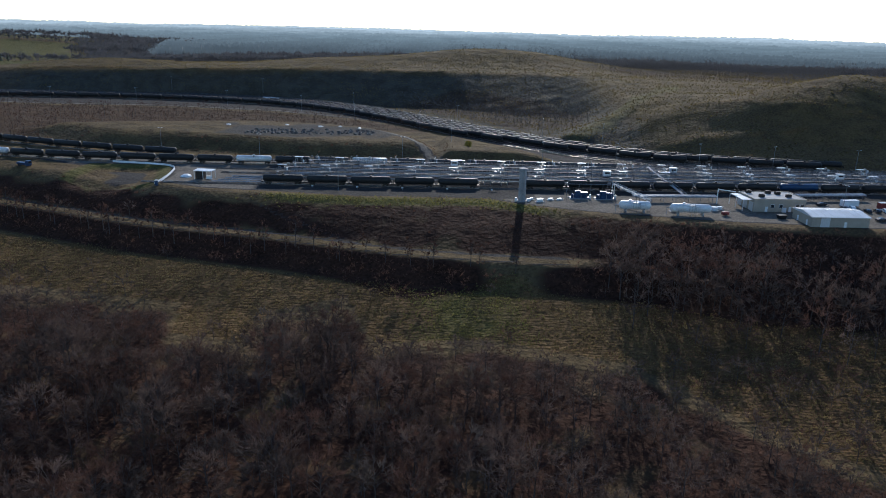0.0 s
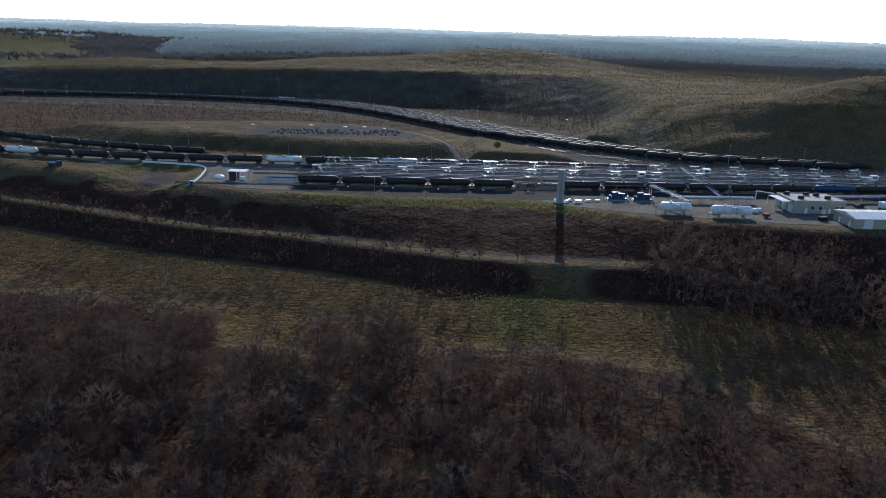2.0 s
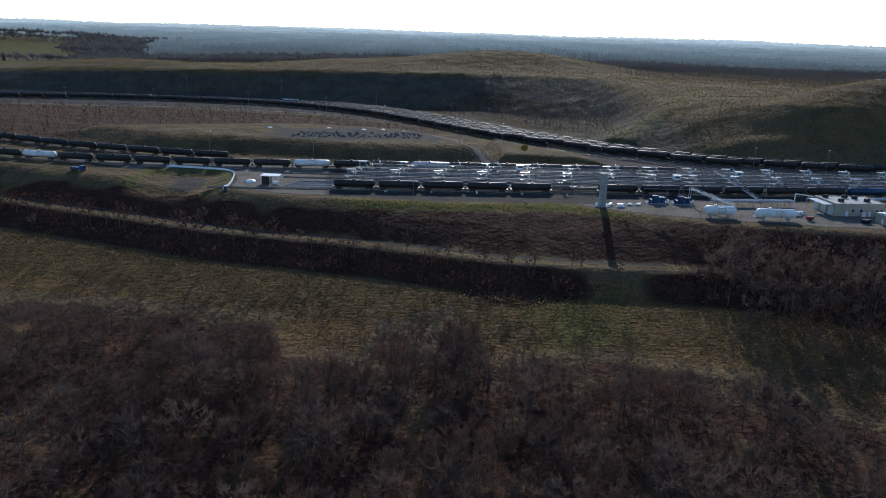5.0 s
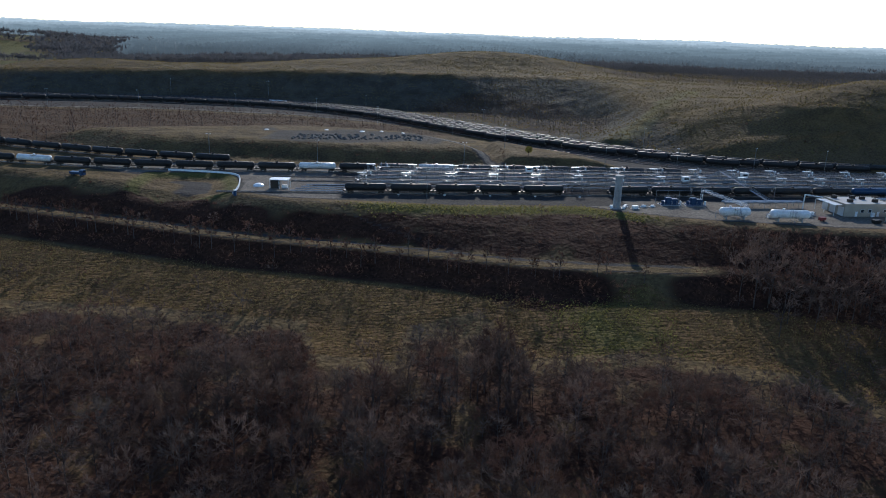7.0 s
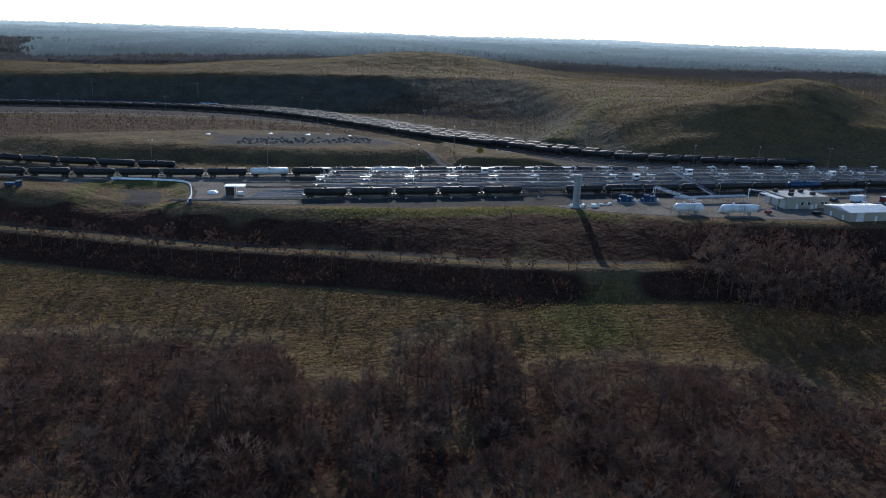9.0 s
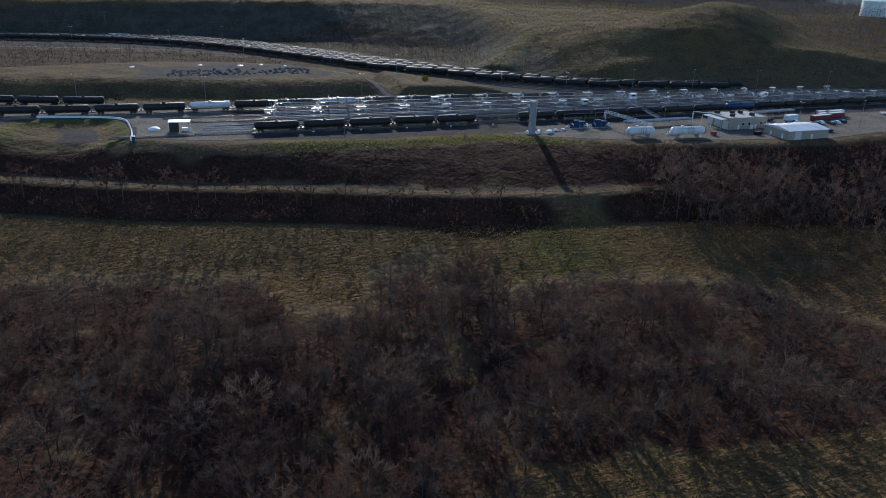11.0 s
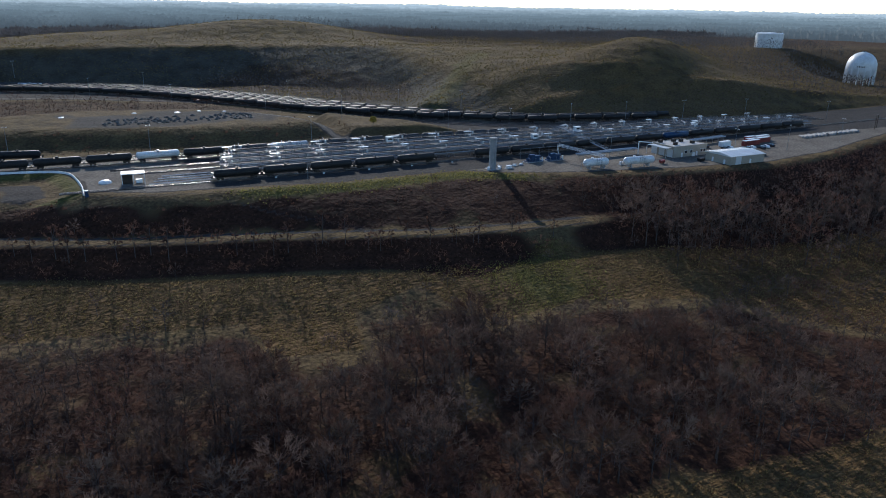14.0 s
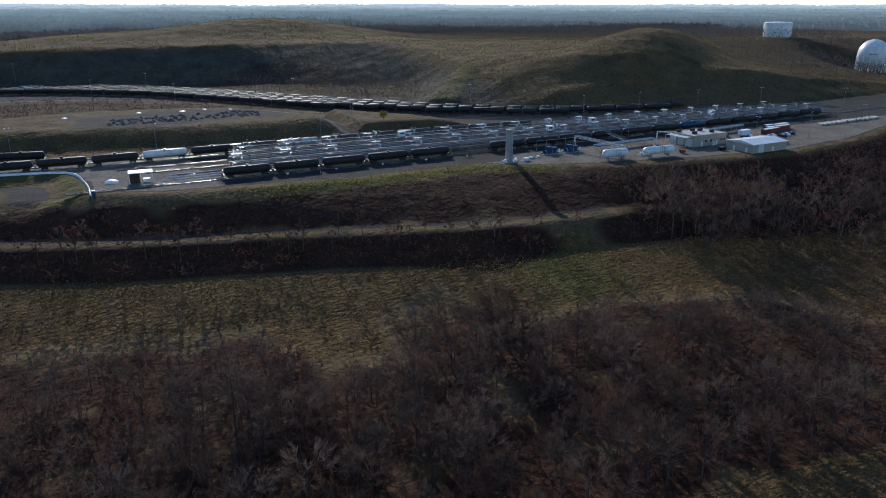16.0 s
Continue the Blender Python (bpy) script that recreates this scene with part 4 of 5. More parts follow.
def train(c, start, stop, skip=(), white=(), pitch=19.8, blue=()):
    """Cars along a curve, from start to stop metres."""
    d = np.r_[0, np.cumsum(np.hypot(*np.diff(c, axis=0).T))]
    k, s = 0, start
    while s < stop:
        if k not in skip:
            x, y = np.interp(s, d, c[:, 0]), np.interp(s, d, c[:, 1])
            x2, y2 = np.interp(s + 2, d, c[:, 0]), np.interp(s + 2, d, c[:, 1])
            m = Matrix.Translation((x, y, 0.34)) @ Matrix.Rotation(math.atan2(y2 - y, x2 - x), 4, "Z")
            proto = BLUE_CAR if k in blue else WHITE_CAR if k in white else BLACK_CAR
            if proto.name in used:
                copy_thing(proto, m)
            else:
                used.add(proto.name)
                proto.matrix_basis = m
        k += 1
        s += pitch


# near loading track, straight along the yard
C_NEAR = smooth_curve([(-130, 322), (-60, 322), (60, 323), (180, 327), (300, 333), (420, 342)])
track(C_NEAR)
train(C_NEAR, 54 + 9.9, 420, skip=(5,), blue=(12,))
# track behind the racks, bending away to the west
C_BACK = smooth_curve([(-330, 402), (-250, 384), (-200, 373), (-130, 369), (-60, 371), (40, 372), (140, 368), (300, 350)])
track(C_BACK)
train(C_BACK, 5, 430, white=(5, 12, 15))
C_SIDE = smooth_curve([(-330, 470), (-290, 445), (-250, 424), (-191, 401), (-130, 387), (-60, 380), (60, 378)])
track(C_SIDE)
train(C_SIDE, 4, 205)
# rack tracks
for yy in (336, 347, 357):
    track(smooth_curve([(-85 - (yy - 331), yy), (0, yy + 0.5), (150, yy + 1), (300, yy - 4 + (340 - yy) * 0.5)]))
# curved sidings in front of the hill
C_FAR = [(-600, 700), (-480, 690), (-380, 690), (-300, 700), (-220, 692), (-140, 672), (-70, 625), (-20, 560), (30, 490), (80, 430), (130, 395), (200, 378), (330, 362)]
FAR = smooth_curve(C_FAR)
for k, o in enumerate((-17, -11.5, -6, -0.5, 5, 10.5)):
    c = offset_curve(FAR, -o)
    track(c)
    train(c, 30 + 7 * k, [960, 930, 860, 800, 750, 700][k], white=((21,) if k == 1 else ()))

# ---- plant buildings, rough ----
def lattice(s, a, b, w, h, n):
    """A truss beam from a to b, w wide and h high."""
    a, b = Vector(a), Vector(b)
    side = (b - a).cross(Vector((0, 0, 1))).normalized() * w / 2
    up = Vector((0, 0, h))
    for q in (side, -side):
        s.bar(a + q, b + q, 0.12)
        s.bar(a + q + up, b + q + up, 0.1)
        for i in range(n + 1):
            p = a + (b - a) * i / n
            s.bar(p + q, p + q + up, 0.07)
            if i < n:
                s.bar(p + q, a + (b - a) * (i + 1) / n + q + up, 0.06)
    return s


tower = thing("concrete_tower", "tall slim grey concrete tower at the yard edge", "tower", at=pose(39.5, 300, 0))
part("shaft", Shape().lathe([(1.75, -0.5), (1.55, 4), (1.5, 13.0)], "z", 20), M_CONC, tower, smooth=True)
part("cap", Shape().lathe([(1.75, 13.0), (1.8, 13.2), (1.8, 13.9), (1.6, 14.0)], "z", 20), M_CONC, tower)
part("plinth", Shape().box(0, 0, 0.15, 5.2, 5.2, 0.3, 0, 0.3), M_CONC, tower)
s = Shape()
for dx in (-0.25, 0.25):
    s.tube((dx, -1.95, 0.2), (dx, -1.75, 14.6), 0.04, 4)
for k in range(28):
    s.tube((-0.25, -1.95 + 0.007 * k, 0.6 + 0.5 * k), (0.25, -1.95 + 0.007 * k, 0.6 + 0.5 * k), 0.025, 4)
part("ladder", s, M_GALV, tower, "galvanised access ladder")
for x, y, sx, sy, sz in ((-2.6, -1.2, 1.0, 0.8, 1.5), (2.6, -1.4, 1.2, 0.9, 1.2), (3.6, 0.6, 0.9, 0.9, 1.0)):
    part("valve_box", Shape().box(x, y, sz / 2, sx, sy, sz, 0, 0.08), M_WHITEP, tower)


def propane_tank(x, y, length, rz):
    ob = thing("propane_tank", "white horizontal storage tank on concrete saddles", "storage tank", "white storage tanks", pose(x, y, 0, 0, 0, rz))
    L, R = length, 1.75
    vessel = part("vessel", Shape().lathe([(0.1, -L / 2 - 1.3), (0.9, -L / 2 - 1.05), (1.5, -L / 2 - 0.55), (R, -L / 2), (R, L / 2), (1.5, L / 2 + 0.55), (0.9, L / 2 + 1.05), (0.1, L / 2 + 1.3)], "x", 24, (0, 0, 2.9)), M_WHITE, ob, smooth=True)
    part("manway", Shape().lathe([(0.45, 4.5), (0.45, 5.0), (0.55, 5.0), (0.55, 5.15)], "z", 12, (-L * 0.2, 0, 0)), M_WHITEP, vessel)
    for q in (-0.35, 0.35):
        part("saddle", Shape().box(q * L, 0, 0.85, 0.6, 2.9, 1.9, 0, 0.1), M_CONC, ob)
    s = Shape()
    s.box(0, -1.9, 4.3, 2.2, 0.9, 0.08)
    for dx in (-1, 0, 1):
        s.tube((dx, -2.3, 0), (dx, -2.3, 5.3), 0.05, 5)
    s.tube((-1, -2.3, 5.3), (1, -2.3, 5.3), 0.04, 4)
    s.tube((-1, -2.3, 4.8), (1, -2.3, 4.8), 0.04, 4)
    part("platform", s, M_GALV, ob)
    part("ladder", Shape().box(1.25, -2.3, 2.2, 0.08, 0.06, 4.4).box(1.7, -2.3, 2.2, 0.08, 0.06, 4.4).add(*rungs(1.25, 1.7, -2.3, 0.3, 4.2, 0.35)), M_GALV, ob)
    part("pipe", Shape().tube((-L / 2 - 1.2, 0, 2.9), (-L / 2 - 2.4, 0, 2.9), 0.12, 8).tube((-L / 2 - 2.4, 0, 2.95), (-L / 2 - 2.4, 0, 0), 0.12, 8), M_PIPE, ob)
    return ob


def rungs(x0, x1, y, z0, z1, step):
    s, z = Shape(), z0
    while z < z1:
        s.tube((x0, y, z), (x1, y, z), 0.025, 4)
        z += step
    return s.v, s.f


propane_tank(83.5, 284, 10.5, -4)
propane_tank(105, 280.5, 14, -4)


# ---- loading racks ----
def loading_station(roofed=True):
    """A loading station over the track: deck on columns, railings, swing arms and a small canopy."""
    ob = thing("loading_station", "galvanised loading station with white canopy and swing arms" if roofed else "open galvanised loading station with swing arms", "loading station", "rail loading stations")
    for x in (-2.6, 2.6):
        for y in (-1.2, 1.2):
            part("column", Shape().bar((x, y, 0), (x, y, 4.6), 0.2), M_GALV, ob)
    part("deck", Shape().box(0, 0, 4.65, 6.2, 3.0, 0.14), M_GRATE, ob)
    for y in (-1.45, 1.45):
        s = Shape()
        for x in np.linspace(-3, 3, 6):
            s.tube((x, y, 4.7), (x, y, 5.8), 0.035, 4)
        for z in (5.25, 5.8):
            s.tube((-3, y, z), (3, y, z), 0.035, 4)
        part("railing", s, M_GALV, ob)
    if roofed:
        canopy = part("canopy", Shape().box(0, 0, 7.6, 4.2, 1.5, 0.14, 0, 0.2).box(0, 0, 7.7, 3.4, 1.0, 0.1), M_WHITEP, ob, "white sheet canopy")
    for x in (-2.0, 2.0) if roofed else ():
        part("post", Shape().bar((x * 0.8, 0, 4.7), (x * 0.8, 0, 7.55), 0.14), M_GALV, canopy)
    for x, sg in ((-0.9, -1), (0.9, 1)):
        arm = Shape().tube((x, 0, 4.7), (x, 0, 6.6), 0.1, 6).tube((x, 0, 6.6), (x + 0.4 * sg, sg * 2.8, 7.0), 0.08, 6).tube((x + 0.4 * sg, sg * 2.8, 7.0), (x + 0.5 * sg, sg * 3.2, 5.2), 0.07, 6)
        part("loading_arm", arm, M_PIPE, ob, "silver swing arm")
    part("valve_cabinet", Shape().box(1.9, 0.5, 5.4, 0.8, 0.6, 1.3, 0, 0.06), M_WHITEP, ob)
    part("gangway", Shape().box(-1.6, -2.3, 4.7, 0.9, 1.9, 0.08).bar((-2.0, -3.2, 4.7), (-2.0, -3.2, 5.7), 0.05).bar((-1.2, -3.2, 4.7), (-1.2, -3.2, 5.7), 0.05), M_GALV, ob)
    return ob


def rack_bay(length):
    """The length of rack between stations: a walkway on trestles and pipes along it."""
    ob = thing("pipe_rack_bay", "steel pipe rack bay with walkway and silver pipes", "pipe rack", "pipe rack bays")
    L = length
    walk_ = part("walkway", Shape().box(0, 0, 4.65, L, 0.9, 0.1), M_GRATE, ob)
    for y in (-0.55, 0.55):
        s = Shape()
        for x in np.arange(-L / 2, L / 2 + 0.1, 2.3):
            s.tube((x, y, 4.7), (x, y, 5.75), 0.03, 4)
        for z in (5.2, 5.75):
            s.tube((-L / 2, y, z), (L / 2, y, z), 0.035, 4)
        part("railing", s, M_GALV, walk_)
    for x in (-L / 3, L / 3):
        part("trestle", Shape().bar((x, -1.2, 0), (x, -0.8, 4.6), 0.16).bar((x, 1.2, 0), (x, 0.8, 4.6), 0.16).bar((x, -1.6, 3.2), (x, 1.6, 3.2), 0.16).bar((x, -1.1, 1.6), (x, 1.1, 1.6), 0.12), M_GALV, ob)
    for x, sg in ((-L * 0.36, 1), (-L * 0.05, -1), (L * 0.27, 1)):
        gantry = Shape().bar((x, 0, 4.7), (x, 0, 6.4), 0.1).bar((x, -0.9 * sg, 6.3), (x, 1.7 * sg, 6.45), 0.08).tube((x, 1.6 * sg, 6.4), (x + 0.5, 1.5 * sg, 5.1), 0.07, 5)
        gantry.bar((x - 0.9, -0.9 * sg, 4.7), (x - 0.9, -0.9 * sg, 5.9), 0.07)
        part("hose_gantry", gantry, M_GRATE, ob, "dull grey steel hose gantry")
    for y, z, r in ((-1.4, 3.5, 0.2), (-0.8, 3.45, 0.13), (1.35, 3.5, 0.22), (-0.6, 1.85, 0.16), (0.5, 1.85, 0.18)):
        part("pipe", Shape().tube((-L / 2 - 3.2, y, z), (L / 2 + 3.2, y, z), r, 8), M_PIPE, ob)
    return ob


rng = np.random.RandomState(9)
first = {}
for row, (y0, y1, x0, n) in enumerate(((330.8, 333.5, -68, 18), (341.5, 343, -66, 18), (352, 351, -64, 17), (361.5, 357, -58, 15))):
    for i in range(n):
        x = x0 + 19.8 * i
        y = y0 + (y1 - y0) * i / n
        for nm, at in (("s" if row in (0, 2) else "o", pose(x, y, 0)), ("b", pose(x + 9.9, y, 0))):
            if nm in first:
                copy_thing(first[nm], at)
            else:
                first[nm] = rack_bay(13.4) if nm == "b" else loading_station(nm == "s")
                first[nm].matrix_basis = at

for i, (x, y) in enumerate(((83, 333), (118, 345), (196, 338), (12, 351))):
    ob = thing("control_cabin", "small white control cabin on a steel stand in the racks", "cabin", "control cabins", pose(x, y, 0))
    part("body", Shape().box(0, 0, 6.4, 3.2, 2.2, 2.2, 0, 0.12), M_WHITEP, ob)
    part("roof", Shape().box(0, 0, 7.57, 3.6, 2.6, 0.14), M_WHITEP, ob)
    part("window", Shape().box(0, -1.12, 6.7, 2.2, 0.04, 0.8), M_GLASS, ob)
    part("stand", Shape().bar((-1.3, -0.8, 0), (-1.3, -0.8, 5.3), 0.15).bar((1.3, -0.8, 0), (1.3, -0.8, 5.3), 0.15).bar((-1.3, 0.8, 0), (-1.3, 0.8, 5.3), 0.15).bar((1.3, 0.8, 0), (1.3, 0.8, 5.3), 0.15).box(0, 0, 5.25, 3.4, 2.4, 0.12), M_GALV, ob)

# stair bridge over the near track
ob = thing("stair_bridge", "galvanised inclined stair bridge over the loading track", "stair bridge")
part("long_flight", lattice(Shape(), (104, 341, 8.6), (114.5, 312, 0.3), 1.3, 1.1, 14), M_PIPE, ob)
part("long_treads", Shape().add(*[[(104 - 0.6, 341, 8.55), (104 + 0.6, 341.2, 8.55), (115.1, 312.2, 0.25), (113.9, 312, 0.25), (104 - 0.6, 341, 8.65), (104 + 0.6, 341.2, 8.65), (115.1, 312.2, 0.35), (113.9, 312, 0.35)], [(0, 1, 2, 3), (4, 7, 6, 5), (0, 4, 5, 1), (3, 2, 6, 7)]]), M_GALV, ob)
part("short_flight", lattice(Shape(), (104, 341, 8.6), (98.5, 343, 4.8), 1.2, 1.1, 5), M_PIPE, ob)
part("cross_flight", lattice(Shape(), (107, 333, 6.2), (101, 336, 4.7), 1.2, 1.1, 4), M_PIPE, ob)
for x, y, z in ((103.2, 340.5, 8.6), (104.8, 341.5, 8.6), (108.9, 327.6, 4.8), (110.1, 327.8, 4.8)):
    part("column", Shape().bar((x, y, 0), (x, y, z), 0.18), M_GALV, ob)


def pipe_bundle(x0, y0, x1, y1, n):
    ob = thing("pipe_bundle", "bundle of long silver pipes on low steel trestles", "pipes", "long pipe bundles")
    d = Vector((x1 - x0, y1 - y0, 0)).normalized()
    side = Vector((-d.y, d.x, 0))
    for k in range(n):
        o = side * (k - (n - 1) / 2) * 1.15
        part("pipe", Shape().tube(Vector((x0, y0, 2.4)) + o, Vector((x1, y1, 2.4)) + o, 0.46, 12), M_PIPE, ob, smooth=True)
    for t in np.linspace(0.06, 0.94, 7):
        p = Vector((x0, y0, 0)).lerp(Vector((x1, y1, 0)), t)
        w = n * 0.6
        part("trestle", Shape().bar(p + side * w, p + side * w + Vector((0, 0, 1.9)), 0.18).bar(p - side * w, p - side * w + Vector((0, 0, 1.9)), 0.18).bar(p - side * w + Vector((0, 0, 1.85)), p + side * w + Vector((0, 0, 1.85)), 0.18), M_GALV, ob)


pipe_bundle(88, 303.5, 125, 306, 3)
pipe_bundle(163, 312, 196, 316, 3)

# inclined pipe bridge to the first storage tank
ob = thing("pipe_bridge", "white inclined pipe bridge between skids and storage tank", "pipe bridge")
part("truss", lattice(Shape(), (80.5, 309, 6.0), (90, 286.5, 4.2), 1.4, 1.0, 9), M_WHITEP, ob)
for o in (-0.35, 0.0, 0.35):
    part("pipe", Shape().tube((80.5 + o, 309, 6.3), (90 + o, 286.5, 4.5), 0.13, 8), M_PIPE, ob)
for x, y, z in ((80, 308.8, 6), (81, 309.2, 6), (89.5, 287.2, 4.3), (90.5, 287.4, 4.3)):
    part("column", Shape().bar((x, y, 0), (x, y, z), 0.16), M_WHITEP, ob)


def compressor(x, y):
    ob = thing("compressor_skid", "dark blue compressor skid on a concrete pad", "compressor", "blue compressor skids", pose(x, y, 0, 0, 0, 2))
    part("pad", Shape().box(0, 0, 0.12, 9.4, 4.4, 0.28), M_CONC, ob)
    part("skid_frame", Shape().box(0, 0, 0.45, 8.4, 2.6, 0.4), M_BLUE, ob)
    part("housing", Shape().box(0.6, 0.1, 1.7, 5.6, 2.3, 2.2, 0, 0.25), M_BLUE, ob)
    part("motor", Shape().tube((-3.6, 0, 1.3), (-2.2, 0, 1.3), 0.75, 14), M_BLUE, ob)
    part("cooler", Shape().box(-1.0, -0.3, 3.1, 2.6, 1.6, 0.7, 0, 0.1), M_BLUE, ob)
    part("control_panel", Shape().box(4.4, -0.9, 1.1, 0.7, 0.5, 1.8, 0, 0.05), M_WHITEP, ob)
    for px in (-2.9, 0.4, 2.6):
        part("pipe", Shape().tube((px, -1.5, 0.5), (px, -1.5, 1.7), 0.12, 8).tube((px, -1.5, 1.7), (px, 0, 1.9), 0.12, 8), M_PIPE, ob)
    part("exhaust", Shape().tube((2.4, 0.4, 2.7), (2.4, 0.4, 4.2), 0.16, 8), M_STEEL, ob)


compressor(65.5, 307)
compressor(76.5, 306.5)
ob = thing("steel_frame", "open galvanised steel frame over the compressors", "frame")
for i, x in enumerate(np.linspace(60.5, 81.5, 5)):
    part("post", Shape().bar((x, 310.4, 0), (x, 310.4, 5.6), 0.14), M_GALV, ob)
part("beam", Shape().bar((60.5, 310.4, 5.6), (81.5, 310.4, 5.6), 0.14), M_GALV, ob)

for x, y, sx, sy, h, rz in ((47, 298.5, 3.2, 1.6, 1.6, 0.3), (52, 302, 2.4, 0.8, 1.0, 0.1), (56, 302.5, 2.6, 0.8, 0.9, 0.5), (44, 302, 1.6, 0.8, 1.1, 0.2), (100, 286, 2.2, 1.6, 1.6, 0.0), (118, 289, 3.0, 1.6, 2.0, 0.1), (121, 291, 2.2, 1.4, 1.6, 0.0)):
    ob = thing("pump_skid", "small white pump skid with pipes on the gravel", "pump", "small white pump skids", pose(x, y, 0, 0, 0, math.degrees(rz)))
    part("base", Shape().box(0, 0, 0.12, sx + 0.8, sy + 0.8, 0.24), M_CONC, ob)
    part("body", Shape().box(0, 0, 0.2 + h * 0.4, sx * 0.8, sy, h * 0.7, 0, 0.15), M_WHITEP, ob)
    part("pipe", Shape().tube((-sx / 2, 0, h * 0.8), (sx / 2 + 0.6, 0, h * 0.8), 0.1, 8).tube((sx / 2 + 0.6, 0, h * 0.8), (sx / 2 + 0.6, 0, 0.1), 0.1, 8), M_PIPE, ob)


# ---- buildings ----
def window(ob, x, y, z, w, h, ry=0):
    """A framed window on a wall facing -y (ry 0) or -x (ry 1)."""
    if ry == 0:
        f = part("window", Shape().box(x, y - 0.03, z, w + 0.2, 0.1, h + 0.2), M_WHITEP, ob)
        part("pane", Shape().box(x, y - 0.085, z, w, 0.03, h), M_GLASS, f)
    else:
        f = part("window", Shape().box(x - 0.03, y, z, 0.1, w + 0.2, h + 0.2), M_WHITEP, ob)
        part("pane", Shape().box(x - 0.085, y, z, 0.03, w, h), M_GLASS, f)


def office():
    ob = thing("office_building", "beige block office with flat gravel roof and roof units", "building", at=pose(145, 297, 0, 0, 0, 2))
    sx, sy, h = 22, 15, 5.0
    part("wall", Shape().box(0, 0, h / 2, sx, sy, h), M_BEIGE, ob)
    roof = part("roof", Shape().box(0, 0, h + 0.1, sx - 0.6, sy - 0.6, 0.2), M_ROOF, ob)
    s = Shape()
    for x, y, a, b in ((0, -sy / 2, sx + 0.3, 0.35), (0, sy / 2, sx + 0.3, 0.35), (-sx / 2, 0, 0.35, sy - 0.4), (sx / 2, 0, 0.35, sy - 0.4)):
        s.box(x, y, h + 0.2, a, b, 0.5)
    part("parapet", s, M_BEIGE, ob)
    for x, y in ((-6, -3), (0, 4), (5.5, -3), (3.5, 2.5), (-8, 5)):
        part("roof_unit", Shape().box(x, y, h + 0.85, 2.2, 1.5, 1.2, 0, 0.15).box(x, y, h + 1.5, 1.6, 1.0, 0.12), M_STEEL, roof, "dark rooftop air unit")
    for x in (-3, 0.5, 7.5, 9.5):
        window(ob, x, -sy / 2, 2.4, 1.4, 1.3)
    for x in (-5.5, 4.5):
        d = part("door", Shape().box(x, -sy / 2 - 0.04, 1.08, 1.1, 0.1, 2.16), M_WHITEP, ob)
        part("handle", Shape().box(x + 0.4, -sy / 2 - 0.12, 1.05, 0.08, 0.08, 0.2), M_GALV, d)
    for y in (-5, 0.5, 5.5):
        part("roller_door", Shape().box(-sx / 2 - 0.05, y, 1.9, 0.12, 3.6, 3.8), M_SHEET, ob)
    s = Shape().box(-sx / 2 - 2.2, 0, h - 0.4, 4.2, sy * 0.8, 0.18)
    part("side_canopy", s, M_SHEET, ob)
    for y in (-6.5, 0, 6.5):
        part("post", Shape().bar((-sx / 2 - 4.1, y, 0), (-sx / 2 - 4.1, y, h - 0.5), 0.16), M_WHITEP, ob)
    part("electric_cabinet", Shape().box(1.8, -sy / 2 - 0.5, 0.9, 1.6, 0.7, 1.8, 0, 0.06), M_WHITEP, ob)


def warehouse():
    ob = thing("warehouse", "low beige warehouse with white ribbed sheet roof", "building", at=pose(158, 273.5, 0, 0, 0, 1))
    sx, sy, h = 22.5, 15, 4.0
    part("wall", Shape().box(0, 0, h / 2, sx, sy, h), M_BEIGE, ob)
    s = Shape()
    a, e = sx / 2 + 0.4, sy / 2 + 0.4
    s.add([(-a, -e, h), (a, -e, h), (a, 0, h + 1.1), (-a, 0, h + 1.1), (-a, e, h), (a, e, h), (-a, -e, h - 0.2), (a, -e, h - 0.2), (-a, e, h - 0.2), (a, e, h - 0.2)],
          [(0, 1, 2, 3), (3, 2, 5, 4), (6, 7, 1, 0), (4, 5, 9, 8), (0, 3, 4, 8, 6), (1, 7, 9, 5, 2)])
    roof = part("roof", s, M_SHEET, ob)
    for k in range(9):
        x = -a + 0.3 + k * (2 * a - 0.6) / 8
        part("rib", Shape().bar((x, -e, h + 0.05), (x, 0, h + 1.14), 0.08).bar((x, 0, h + 1.14), (x, e, h + 0.05), 0.08), M_SHEET, roof)
    part("roller_door", Shape().box(-6, -sy / 2 - 0.05, 1.8, 3.6, 0.12, 3.6), M_SHEET, ob)
    part("door", Shape().box(2, -sy / 2 - 0.05, 1.05, 1.0, 0.1, 2.1), M_WHITEP, ob)
    for y in (-4, 3):
        part("door", Shape().box(-sx / 2 - 0.05, y, 1.05, 0.1, 1.0, 2.1), M_WHITEP, ob)


office()
warehouse()
ob = thing("pipe_arch", "white goosenecked pipe from the pipe rack to the office", "pipe")
part("riser", Shape().tube((124.3, 303, 0), (124.3, 303, 6.3), 0.22, 10), M_WHITEP, ob)
part("run", Shape().tube((124.3, 303, 6.2), (131, 300.5, 5.7), 0.22, 10), M_WHITEP, ob)


